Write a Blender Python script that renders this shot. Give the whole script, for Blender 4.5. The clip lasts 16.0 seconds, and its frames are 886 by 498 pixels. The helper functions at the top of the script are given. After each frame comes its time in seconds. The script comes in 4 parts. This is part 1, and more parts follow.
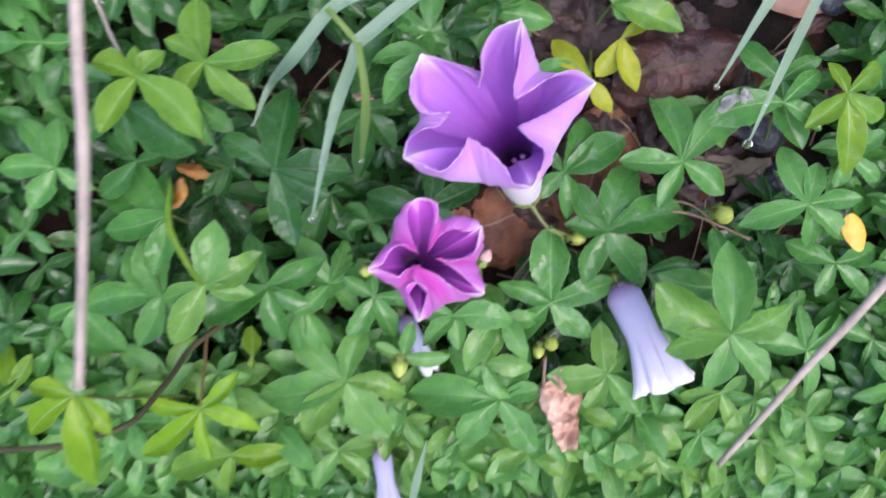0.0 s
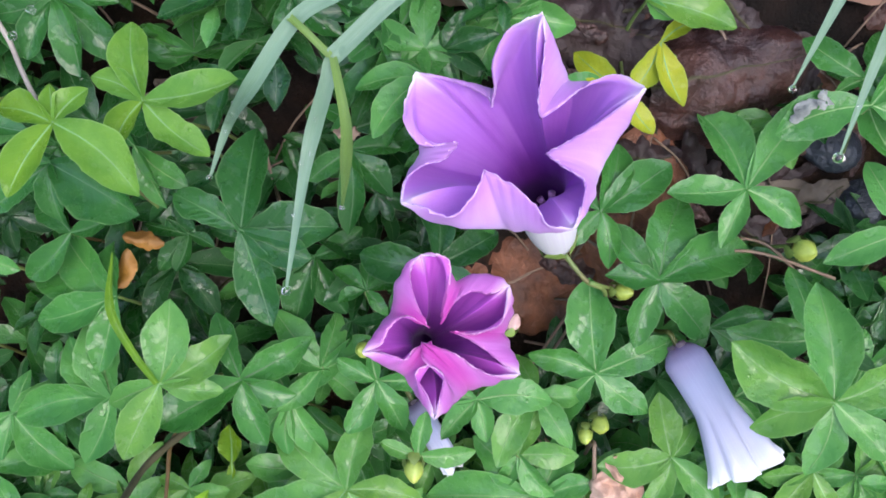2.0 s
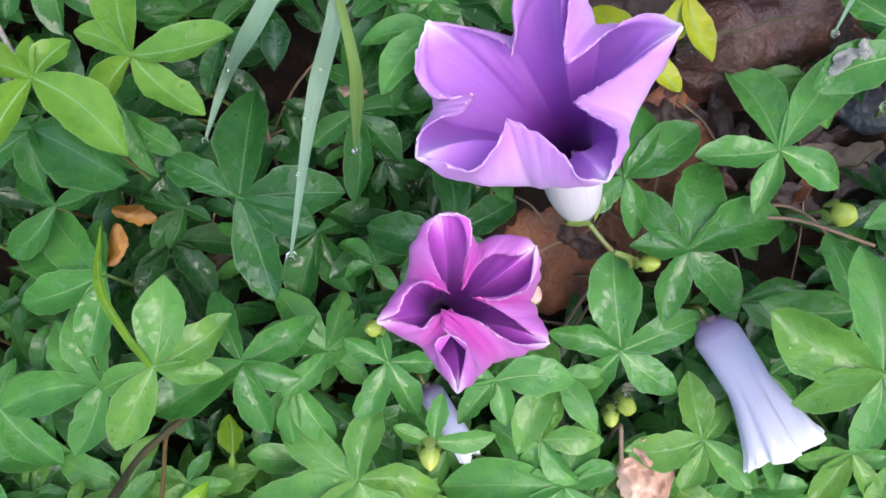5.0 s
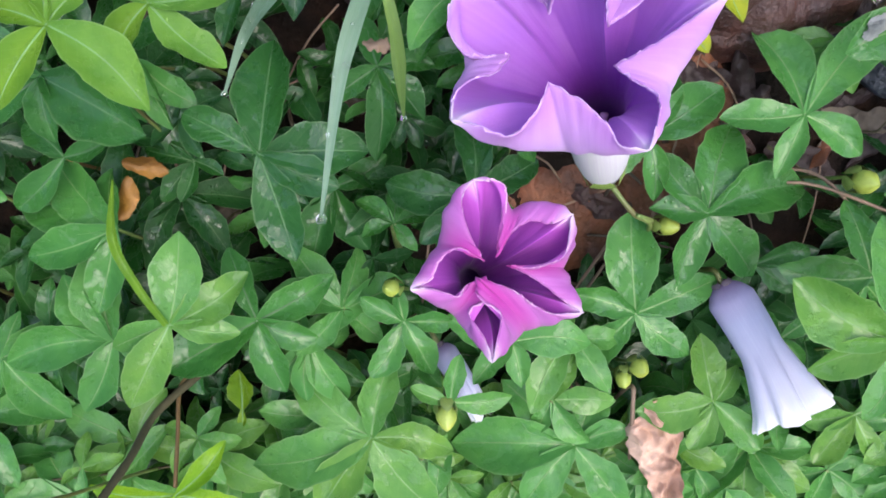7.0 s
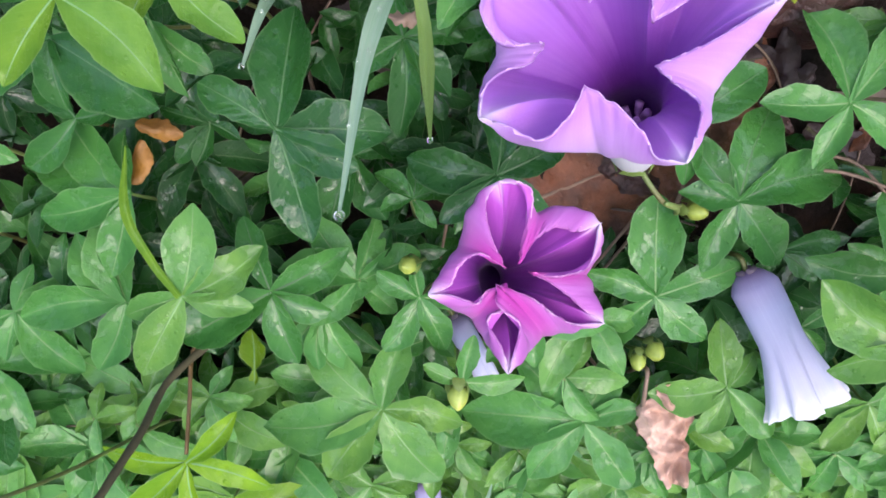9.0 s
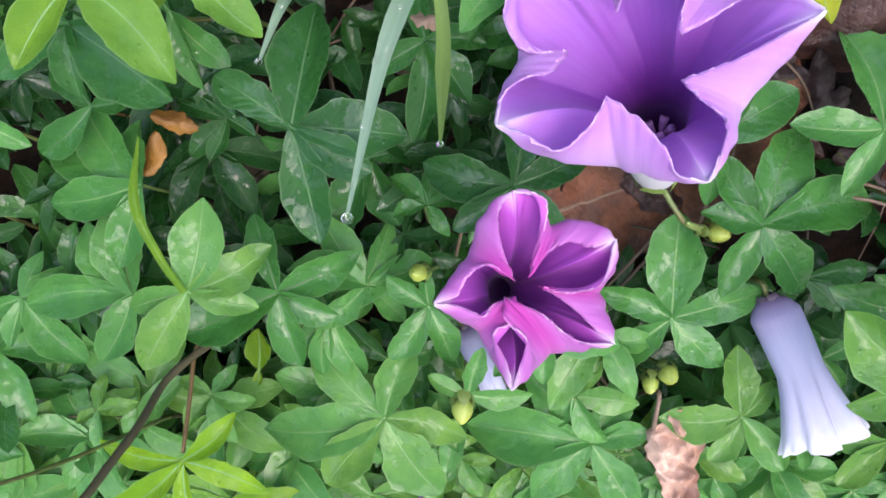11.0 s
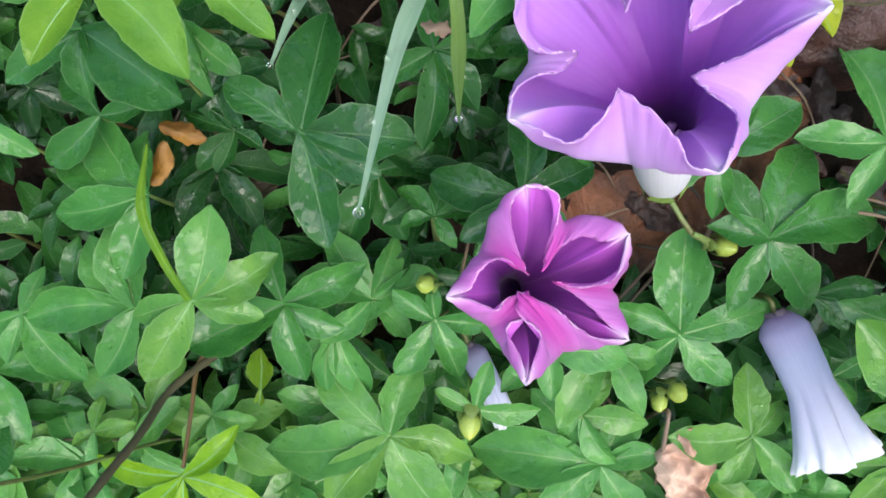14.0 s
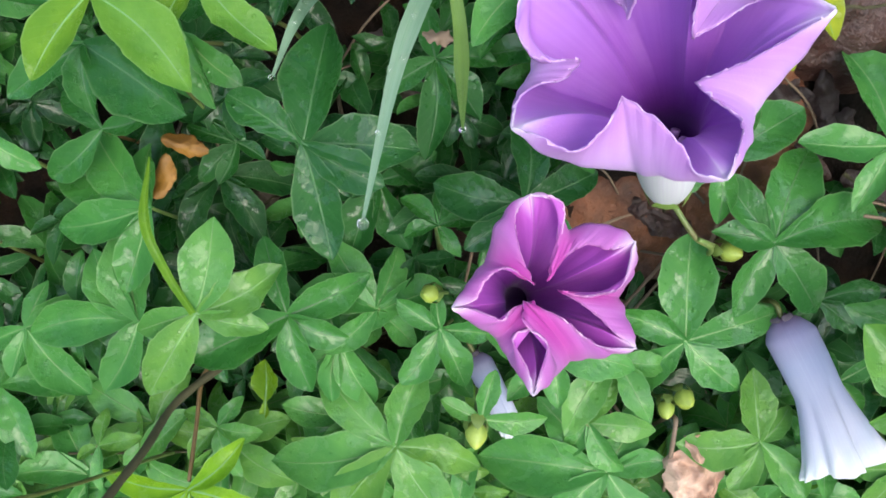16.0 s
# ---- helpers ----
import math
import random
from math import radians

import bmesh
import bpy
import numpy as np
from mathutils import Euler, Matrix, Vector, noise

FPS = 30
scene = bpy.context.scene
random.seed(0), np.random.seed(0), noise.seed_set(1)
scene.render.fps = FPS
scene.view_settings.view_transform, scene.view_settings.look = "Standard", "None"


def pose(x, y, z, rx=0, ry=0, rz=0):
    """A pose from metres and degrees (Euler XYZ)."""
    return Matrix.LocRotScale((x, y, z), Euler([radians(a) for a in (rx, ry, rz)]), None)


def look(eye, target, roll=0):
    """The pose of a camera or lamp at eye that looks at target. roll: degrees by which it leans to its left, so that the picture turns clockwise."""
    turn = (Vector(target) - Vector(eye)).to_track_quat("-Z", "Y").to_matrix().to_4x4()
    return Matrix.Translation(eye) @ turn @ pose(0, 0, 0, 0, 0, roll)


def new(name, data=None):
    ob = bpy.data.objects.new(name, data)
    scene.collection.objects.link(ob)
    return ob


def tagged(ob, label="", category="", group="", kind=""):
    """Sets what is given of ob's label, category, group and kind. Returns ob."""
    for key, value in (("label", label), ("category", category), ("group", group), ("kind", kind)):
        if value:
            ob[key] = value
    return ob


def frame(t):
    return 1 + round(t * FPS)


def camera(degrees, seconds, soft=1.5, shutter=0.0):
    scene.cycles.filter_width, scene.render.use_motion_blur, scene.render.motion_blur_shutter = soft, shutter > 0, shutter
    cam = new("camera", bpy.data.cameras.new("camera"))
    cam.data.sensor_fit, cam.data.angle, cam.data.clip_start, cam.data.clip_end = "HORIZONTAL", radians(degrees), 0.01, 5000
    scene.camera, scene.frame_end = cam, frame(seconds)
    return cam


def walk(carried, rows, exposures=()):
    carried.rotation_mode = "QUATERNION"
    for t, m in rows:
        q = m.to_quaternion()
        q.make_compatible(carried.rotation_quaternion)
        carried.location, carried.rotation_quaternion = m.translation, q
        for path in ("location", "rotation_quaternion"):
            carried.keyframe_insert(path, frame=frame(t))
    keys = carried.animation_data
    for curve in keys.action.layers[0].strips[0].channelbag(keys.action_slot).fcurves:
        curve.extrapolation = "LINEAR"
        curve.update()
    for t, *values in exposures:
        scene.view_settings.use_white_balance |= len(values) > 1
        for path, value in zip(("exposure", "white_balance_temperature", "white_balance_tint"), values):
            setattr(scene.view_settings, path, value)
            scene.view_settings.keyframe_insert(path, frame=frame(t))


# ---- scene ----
cam = camera(57.0, 16.0, soft=1.7, shutter=0.5)
# seconds, eye, then degrees of turn to the left, of pitch and of lean
PATH = [
    (0, 0.00399, 0.00120, 0.43393, 1.833, -74.467, -1.817),
    (0.2, 0.01063, 0.01015, 0.41903, 0.317, -73.658, -0.641),
    (0.5, 0.01348, 0.01191, 0.40123, 0.669, -71.025, -1.635),
    (1, 0.00650, 0.01890, 0.37531, 0.740, -70.481, -3.400),
    (1.5, 0.00131, 0.02309, 0.36111, 1.937, -69.687, -5.768),
    (2, 0.00057, 0.02564, 0.35850, 2.262, -70.276, -6.010),
    (2.5, -0.00359, 0.03042, 0.35781, 2.470, -70.213, -6.197),
    (3, -0.00351, 0.02830, 0.35426, 3.163, -70.479, -7.103),
    (5.5, -0.01149, 0.02138, 0.33175, -0.143, -69.961, -4.638),
    (6, -0.01727, 0.02429, 0.33428, -2.664, -71.233, -1.942),
    (6.5, -0.01985, 0.02780, 0.33225, -4.671, -72.474, 0.354),
    (7, -0.02314, 0.03094, 0.33100, -3.671, -74.227, -0.221),
    (7.5, -0.02414, 0.03582, 0.33057, -4.862, -75.995, 1.449),
    (8, -0.02310, 0.04280, 0.33203, -5.757, -77.924, 3.082),
    (8.5, -0.02747, 0.05258, 0.32916, -1.821, -79.770, 0.013),
    (9, -0.02362, 0.05770, 0.32940, 1.818, -80.747, -2.819),
    (9.5, -0.01894, 0.06494, 0.32681, 11.691, -82.876, -11.166),
    (10, -0.01512, 0.06679, 0.32500, 17.676, -81.968, -15.440),
    (12.5, -0.02990, 0.04391, 0.32037, 3.336, -77.435, -1.288),
    (13, -0.02927, 0.04400, 0.31914, 4.002, -76.841, -1.902),
    (13.5, -0.02663, 0.04294, 0.31765, 6.863, -76.262, -4.673),
    (14, -0.02465, 0.04282, 0.31821, 6.161, -75.927, -3.996),
    (14.5, -0.02559, 0.04216, 0.31689, 6.905, -75.814, -5.201),
    (15, -0.02579, 0.04342, 0.31614, 5.886, -75.521, -4.494),
    (15.5, -0.02507, 0.04369, 0.31640, 6.175, -75.496, -4.708),
    (16, -0.02546, 0.04422, 0.31761, 6.566, -75.530, -5.126),
]
EXPOSURES = [(0, 1.11, 5800, 28), (0.5, 1.16, 5520, 25), (1, 1.15, 5600, 20), (3, 1.16, 5720, 17), (5.5, 1.14, 5880, 18), (7, 1.13, 5880, 17), (8.5, 1.15, 5830, 22), (10, 1.17, 5880, 23), (12.5, 1.15, 5880, 15), (16, 1.11, 5960, 6)]
walk(cam, [(t, pose(x, y, z, 90 + pitch, 0, yaw) @ pose(0, 0, 0, 0, 0, roll)) for t, x, y, z, yaw, pitch, roll in PATH], exposures=EXPOSURES)

# ---- light: a bright overcast sky ----
world = bpy.data.worlds.new("overcast_sky")
scene.world = world
world.use_nodes = True
wn = world.node_tree.nodes
sky = wn.new("ShaderNodeTexSky")
sky.sky_type, sky.sun_disc = "NISHITA", False
sky.sun_elevation, sky.sun_rotation = radians(58), radians(150)
sky.air_density, sky.dust_density, sky.ozone_density = 1.6, 5.0, 1.0
wn["Background"].inputs["Strength"].default_value = 0.15
world.node_tree.links.new(sky.outputs["Color"], wn["Background"].inputs["Color"])
sun_data = bpy.data.lights.new("veiled_sun", "SUN")
sun_data.energy, sun_data.angle, sun_data.color = 0.75, radians(105), (1.0, 0.95, 0.87)
sun = new("veiled_sun", sun_data)
sun.matrix_world = look((0.5, -0.87, 1.9), (0, 0, 0))


# ---- materials ----
def node_material(name):
    m = bpy.data.materials.new(name)
    m.use_nodes = True
    return m, m.node_tree, m.node_tree.nodes["Principled BSDF"]


def add(nt, kind, **values):
    n = nt.nodes.new("ShaderNode" + kind)
    for key, value in values.items():
        n.inputs[key.replace("_", " ")].default_value = value
    return n


def maths(nt, op, a, b=None, c=None, clamp=False):
    n = nt.nodes.new("ShaderNodeMath")
    n.operation, n.use_clamp = op, clamp
    for i, v in enumerate((a, b, c)):
        if v is None:
            continue
        if isinstance(v, (int, float)):
            n.inputs[i].default_value = v
        else:
            nt.links.new(v, n.inputs[i])
    return n.outputs[0]


def ramp(nt, fac, stops, interp="LINEAR"):
    n = nt.nodes.new("ShaderNodeValToRGB")
    r = n.color_ramp
    r.interpolation = interp
    while len(r.elements) < len(stops):
        r.elements.new(0.5)
    for e, (p, col) in zip(r.elements, stops):
        e.position = p
        e.color = (*col, 1) if len(col) == 3 else col
    nt.links.new(fac, n.inputs[0])
    return n.outputs[0]


def mix(nt, fac, a, b, blend="MIX"):
    n = nt.nodes.new("ShaderNodeMix")
    n.data_type, n.blend_type = "RGBA", blend
    for socket, v in ((n.inputs[0], fac), (n.inputs[6], a), (n.inputs[7], b)):
        if isinstance(v, (int, float)):
            socket.default_value = v
        elif isinstance(v, tuple):
            socket.default_value = (*v, 1)
        else:
            nt.links.new(v, socket)
    return n.outputs[2]


def noise_tex(nt, coords, scale, detail=3.0, rough=0.55):
    n = add(nt, "TexNoise", Scale=scale, Detail=detail, Roughness=rough)
    nt.links.new(coords, n.inputs["Vector"])
    return n.outputs["Fac"]


def bump(nt, height, strength, distance):
    n = add(nt, "Bump", Strength=strength, Distance=distance)
    nt.links.new(height, n.inputs["Height"])
    return n.outputs[0]


def soften(nt, shader, colour, share):
    """Lets a share of the light through a thin leaf or petal."""
    tr = nt.nodes.new("ShaderNodeBsdfTranslucent")
    if isinstance(colour, tuple):
        tr.inputs[0].default_value = (*colour, 1)
    else:
        nt.links.new(colour, tr.inputs[0])
    ms = nt.nodes.new("ShaderNodeMixShader")
    ms.inputs[0].default_value = share
    nt.links.new(shader.outputs[0], ms.inputs[1])
    nt.links.new(tr.outputs[0], ms.inputs[2])
    nt.links.new(ms.outputs[0], nt.nodes["Material Output"].inputs["Surface"])


# the green at 0.70 is paled and blued: sky sheen mixed into leaf colour
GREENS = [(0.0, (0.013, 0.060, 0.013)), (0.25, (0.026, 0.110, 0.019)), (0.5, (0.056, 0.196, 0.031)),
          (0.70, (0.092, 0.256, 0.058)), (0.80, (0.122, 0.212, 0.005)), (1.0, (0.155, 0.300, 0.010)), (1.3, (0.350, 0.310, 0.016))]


def green_of(shade):
    for (s0, c0), (s1, c1) in zip(GREENS, GREENS[1:]):
        if shade <= s1:
            k = max(0.0, (shade - s0) / (s1 - s0))
            return tuple(a + (b - a) * k for a, b in zip(c0, c1))
    return GREENS[-1][1]


def leaf_material(name, shade, islands=None):
    m, nt, b = node_material(name)
    tc = nt.nodes.new("ShaderNodeTexCoord")
    sep = nt.nodes.new("ShaderNodeSeparateXYZ")
    nt.links.new(tc.outputs["UV"], sep.inputs[0])
    u, v = sep.outputs[0], sep.outputs[1]
    side = maths(nt, "ABSOLUTE", maths(nt, "SUBTRACT", v, 0.5))
    place = tc.outputs["Object"]
    big, fine = noise_tex(nt, place, 60, 2), noise_tex(nt, place, 900, 3)
    if islands:
        geo = nt.nodes.new("ShaderNodeNewGeometry")
        col = ramp(nt, geo.outputs["Random Per Island"], [(p, green_of(g)) for p, g in zip((0.0, 0.35, 0.7, 0.9, 1.0), islands)])
    else:
        rnd = nt.nodes.new("ShaderNodeObjectInfo").outputs["Random"]
        col = mix(nt, rnd, green_of(max(0.0, shade - 0.06)), green_of(shade + 0.05 if shade < 1 else shade))
    dark = mix(nt, 1.0, col, (0.62, 0.74, 0.80), "MULTIPLY")
    col = mix(nt, ramp(nt, big, [(0.38, (0, 0, 0)), (0.66, (1, 1, 1))]), dark, col)
    col = mix(nt, maths(nt, "MULTIPLY", fine, 0.35), col, mix(nt, 1.0, col, (1.5, 1.35, 1.3), "MULTIPLY"))
    # midrib, side veins and the pale margin
    rib = maths(nt, "LESS_THAN", side, 0.018)
    wave = maths(nt, "FRACT", maths(nt, "SUBTRACT", maths(nt, "MULTIPLY", u, 8.0), maths(nt, "MULTIPLY", side, 4.5)))
    vein = ramp(nt, wave, [(0.0, (1, 1, 1)), (0.09, (0, 0, 0)), (0.91, (0, 0, 0)), (1.0, (1, 1, 1))])
    edge = ramp(nt, side, [(0.462, (0, 0, 0)), (0.492, (1, 1, 1))])
    pale = mix(nt, 0.42, col, (0.42, 0.55, 0.30))
    col = mix(nt, maths(nt, "MULTIPLY", vein, 0.05), col, pale)
    col = mix(nt, maths(nt, "MULTIPLY", rib, 0.25), col, pale)
    col = mix(nt, maths(nt, "MULTIPLY", edge, 0.34), col, pale)
    nt.links.new(col, b.inputs["Base Color"])
    # rain film: patches of smooth water on a waxy leaf
    wet = ramp(nt, noise_tex(nt, place, 75, 6, 0.68), [(0.495, (0, 0, 0)), (0.520, (1, 1, 1))])
    film = maths(nt, "MULTIPLY_ADD", wet, -0.27, maths(nt, "MULTIPLY_ADD", big, -0.16, 0.62))
    nt.links.new(maths(nt, "MULTIPLY_ADD", wet, 0.16 if shade > 0.75 else 0.28 if shade > 0.55 else 0.42, 0.10 if shade > 0.75 else 0.20), b.inputs["Specular IOR Level"])
    # small beads of rain
    cells = nt.nodes.new("ShaderNodeTexVoronoi")
    cells.inputs["Scale"].default_value = 380
    nt.links.new(place, cells.inputs["Vector"])
    pick = nt.nodes.new("ShaderNodeSeparateXYZ")
    nt.links.new(cells.outputs["Color"], pick.inputs[0])
    bead = maths(nt, "MULTIPLY", ramp(nt, cells.outputs["Distance"], [(0.10, (1, 1, 1)), (0.30, (0, 0, 0))]), maths(nt, "GREATER_THAN", pick.outputs[0], 0.82))
    quilt = maths(nt, "PINGPONG", maths(nt, "MULTIPLY", wave, 2.0), 1.0)
    nt.links.new(maths(nt, "SUBTRACT", film, maths(nt, "MULTIPLY", bead, 0.35)), b.inputs["Roughness"])
    lift = maths(nt, "MULTIPLY", bead, 0.35)
    lift = maths(nt, "ADD", lift, maths(nt, "MULTIPLY_ADD", quilt, 0.07, maths(nt, "MULTIPLY_ADD", noise_tex(nt, place, 260, 3), 0.75, maths(nt, "MULTIPLY_ADD", wet, 0.10, maths(nt, "MULTIPLY", big, 1.6)))))
    nt.links.new(bump(nt, lift, 0.5, 0.0015), b.inputs["Normal"])
    soften(nt, b, mix(nt, 1.0, col, (1.25, 1.3, 0.7), "MULTIPLY"), 0.22)
    return m


LEAF_MATS = {}


def leaf_mat(shade):
    key = round(min(1.3, shade) * 10)
    if key not in LEAF_MATS:
        LEAF_MATS[key] = leaf_material("vine_leaf_green", key / 10)
    return LEAF_MATS[key]


def plain(name, colour, rough=0.6, spread=0.35, scale=200.0, relief=0.3, depth=0.0006, through_light=0.0, second=None, stripes=False):
    """A natural surface: colour with two scales of variation and fine relief."""
    m, nt, b = node_material(name)
    tc = nt.nodes.new("ShaderNodeTexCoord")
    place = tc.outputs["UV"] if stripes else tc.outputs["Object"]
    if stripes:
        mp = add(nt, "Mapping", Scale=(6.0, 60.0, 1.0))
        nt.links.new(place, mp.inputs["Vector"])
        place = mp.outputs[0]
        scale = 1.0
    big, fine = noise_tex(nt, place, scale * 0.3, 3), noise_tex(nt, place, scale * 3.0, 4)
    low = second or tuple(c * (1 - spread) for c in colour)
    col = mix(nt, ramp(nt, big, [(0.35, (0, 0, 0)), (0.65, (1, 1, 1))]), low, colour)
    col = mix(nt, fine, mix(nt, 1.0, col, (0.72, 0.72, 0.72), "MULTIPLY"), mix(nt, 1.0, col, (1.25, 1.22, 1.2), "MULTIPLY"))
    nt.links.new(col, b.inputs["Base Color"])
    b.inputs["Roughness"].default_value = rough
    nt.links.new(bump(nt, maths(nt, "ADD", fine, big), relief, depth), b.inputs["Normal"])
    if through_light:
        soften(nt, b, col, through_light)
    return m


def petal_material(name, stops, vein_tint, rough=0.5, fold_tint=None):
    """Petal colour along its length (u from throat to rim), with fine lengthwise veins; fold_tint colours the folds between the lobes."""
    m, nt, b = node_material(name)
    tc = nt.nodes.new("ShaderNodeTexCoord")
    sep = nt.nodes.new("ShaderNodeSeparateXYZ")
    nt.links.new(tc.outputs["UV"], sep.inputs[0])
    place = tc.outputs["Object"]
    mp = add(nt, "Mapping", Scale=(1.2, 130.0, 1.0))
    nt.links.new(tc.outputs["UV"], mp.inputs["Vector"])
    streak = noise_tex(nt, mp.outputs[0], 1.0, 3)
    cloud = noise_tex(nt, place, 70, 3)
    along = maths(nt, "MULTIPLY_ADD", maths(nt, "SUBTRACT", cloud, 0.5), 0.10, sep.outputs[0], clamp=True)
    col = ramp(nt, along, stops)
    if fold_tint:
        lobe = maths(nt, "PINGPONG", maths(nt, "MULTIPLY", sep.outputs[1], 5.0), 0.5)
        near = ramp(nt, sep.outputs[0], [(0.62, (0, 0, 0)), (0.88, (1, 1, 1))])
        col = mix(nt, maths(nt, "MULTIPLY", near, ramp(nt, lobe, [(0.34, (0, 0, 0)), (0.47, (1, 1, 1))])), col, mix(nt, 1.0, col, fold_tint, "MULTIPLY"))
    band = maths(nt, "PINGPONG", maths(nt, "MULTIPLY", sep.outputs[1], 5.0), 0.5)
    spread = maths(nt, "SUBTRACT", band, maths(nt, "MULTIPLY", maths(nt, "SUBTRACT", 1.0, sep.outputs[0]), 0.10))
    line = ramp(nt, maths(nt, "ABSOLUTE", spread), [(0.0, (0.12, 0.12, 0.12)), (0.018, (0, 0, 0))])
    col = mix(nt, line, col, mix(nt, 1.0, col, (1.35, 1.5, 1.25), "MULTIPLY"))
    col = mix(nt, ramp(nt, streak, [(0.42, (0.22, 0.22, 0.22)), (0.6, (0, 0, 0))]), col, mix(nt, 1.0, col, vein_tint, "MULTIPLY"))
    # the lobes' points are bleached
    bleach = maths(nt, "MULTIPLY", ramp(nt, band, [(0.0, (0.9, 0.9, 0.9)), (0.15, (0, 0, 0))]), ramp(nt, sep.outputs[0], [(0.80, (0, 0, 0)), (0.97, (1, 1, 1))]))
    col = mix(nt, bleach, col, (0.84, 0.76, 0.87))
    b.inputs["Roughness"].default_value = rough
    b.inputs["Specular IOR Level"].default_value = 0.3
    b.inputs["Sheen Weight"].default_value = 0.1
    # fine crimping across the margin
    mc = add(nt, "Mapping", Scale=(5.0, 420.0, 1.0))
    nt.links.new(tc.outputs["UV"], mc.inputs["Vector"])
    crimp = maths(nt, "MULTIPLY", noise_tex(nt, mc.outputs[0], 1.0, 2), ramp(nt, sep.outputs[0], [(0.74, (0, 0, 0)), (0.97, (1, 1, 1))]))
    col = mix(nt, maths(nt, "MULTIPLY", crimp, 0.45), col, mix(nt, 1.0, col, (1.25, 1.4, 1.2), "MULTIPLY"))
    nt.links.new(col, b.inputs["Base Color"])
    lift = maths(nt, "MULTIPLY_ADD", crimp, 1.5, maths(nt, "ADD", streak, noise_tex(nt, place, 1500, 2)))
    nt.links.new(bump(nt, lift, 0.4, 0.0003), b.inputs["Normal"])
    soften(nt, b, col, 0.4)
    return m


BIG_IN = petal_material("violet_petal_inside", [(0.0, (0.060, 0.006, 0.100)), (0.31, (0.105, 0.013, 0.190)), (0.42, (0.215, 0.045, 0.360)), (0.56, (0.380, 0.125, 0.560)), (0.74, (0.490, 0.205, 0.680)), (0.90, (0.560, 0.280, 0.740)), (0.955, (0.64, 0.38, 0.79)), (1.0, (0.84, 0.62, 0.88))], (0.82, 0.70, 0.9))
BIG_OUT = petal_material("violet_petal_outside", [(0.0, (0.80, 0.80, 0.84)), (0.35, (0.80, 0.78, 0.84)), (0.60, (0.78, 0.66, 0.83)), (0.74, (0.62, 0.40, 0.72)), (0.90, (0.52, 0.26, 0.62)), (0.955, (0.51, 0.25, 0.60)), (1.0, (0.82, 0.62, 0.85))], (0.86, 0.74, 0.92))
# purple throat; stops up to about 0.5 also darken for shade in the pockets
SMALL_IN = petal_material("magenta_petal_inside", [(0.0, (0.075, 0.009, 0.120)), (0.32, (0.075, 0.009, 0.115)), (0.45, (0.105, 0.013, 0.155)), (0.54, (0.250, 0.042, 0.320)), (0.68, (0.430, 0.090, 0.510)), (0.85, (0.500, 0.100, 0.540)), (0.95, (0.58, 0.15, 0.57)), (1.0, (0.80, 0.46, 0.76))], (0.75, 0.55, 0.85))
SMALL_OUT = petal_material("magenta_petal_outside", [(0.0, (0.78, 0.76, 0.80)), (0.40, (0.72, 0.52, 0.74)), (0.68, (0.56, 0.28, 0.58)), (0.86, (0.47, 0.15, 0.48)), (0.95, (0.49, 0.16, 0.48)), (1.0, (0.84, 0.58, 0.80))], (0.9, 0.75, 0.92), fold_tint=(1.0, 0.33, 0.76))
WILT = petal_material("wilted_white_petal", [(0.0, (0.20, 0.14, 0.26)), (0.10, (0.36, 0.33, 0.50)), (0.30, (0.42, 0.45, 0.62)), (0.62, (0.47, 0.49, 0.64)), (0.86, (0.57, 0.59, 0.71)), (0.95, (0.72, 0.73, 0.80)), (1.0, (0.80, 0.80, 0.84))], (0.78, 0.78, 0.88))
RIBS = [plain("dark_leaf_midrib", (0.055, 0.150, 0.040), 0.45, relief=0.2), plain("pale_leaf_midrib", (0.130, 0.280, 0.070), 0.45, relief=0.2)]
STEM = plain("green_stem", (0.13, 0.22, 0.05), 0.5, second=(0.10, 0.10, 0.03))
RED_STEM = plain("reddish_stem", (0.16, 0.100, 0.034), 0.5)
WOOD = plain("brown_woody_stem", (0.052, 0.049, 0.018), 0.85, relief=0.6)
DRY = plain("dry_tan_stalk", (0.35, 0.31, 0.26), 0.75, relief=0.6)
STRAW = plain("dead_thin_stem", (0.19, 0.135, 0.092), 0.7)
GRASS = plain("wet_grass", (0.140, 0.255, 0.150), 0.3, stripes=True, second=(0.185, 0.295, 0.205), relief=0.4, depth=0.0004, through_light=0.25)
GRASS_YELLOW = plain("yellowing_grass", (0.19, 0.31, 0.06), 0.35, stripes=True, second=(0.15, 0.25, 0.07), relief=0.4, depth=0.0004, through_light=0.25)
BUD = plain("bud_yellow_green", (0.34, 0.40, 0.06), 0.4, second=(0.20, 0.29, 0.05))
SEPAL = plain("sepal_green", (0.16, 0.24, 0.05), 0.45)
RUST = plain("rust_brown_dead_leaf", (0.155, 0.054, 0.019), 0.6, second=(0.034, 0.011, 0.005), scale=150, relief=0.8, depth=0.0016)
UMBER = plain("purple_brown_dead_leaf", (0.066, 0.027, 0.020), 0.42, second=(0.020, 0.008, 0.008), scale=170, relief=0.8, depth=0.0016)
DARKLEAF = plain("blackened_dead_leaf", (0.026, 0.013, 0.013), 0.6, scale=110, relief=0.7, depth=0.0016)
TANLEAF = plain("tan_crumpled_dead_leaf", (0.64, 0.45, 0.34), 0.6, second=(0.33, 0.18, 0.12), scale=120, relief=0.9, depth=0.0015, through_light=0.12)
GREYLEAF = plain("grey_dead_blade", (0.105, 0.082, 0.060), 0.7, scale=120, relief=0.9)
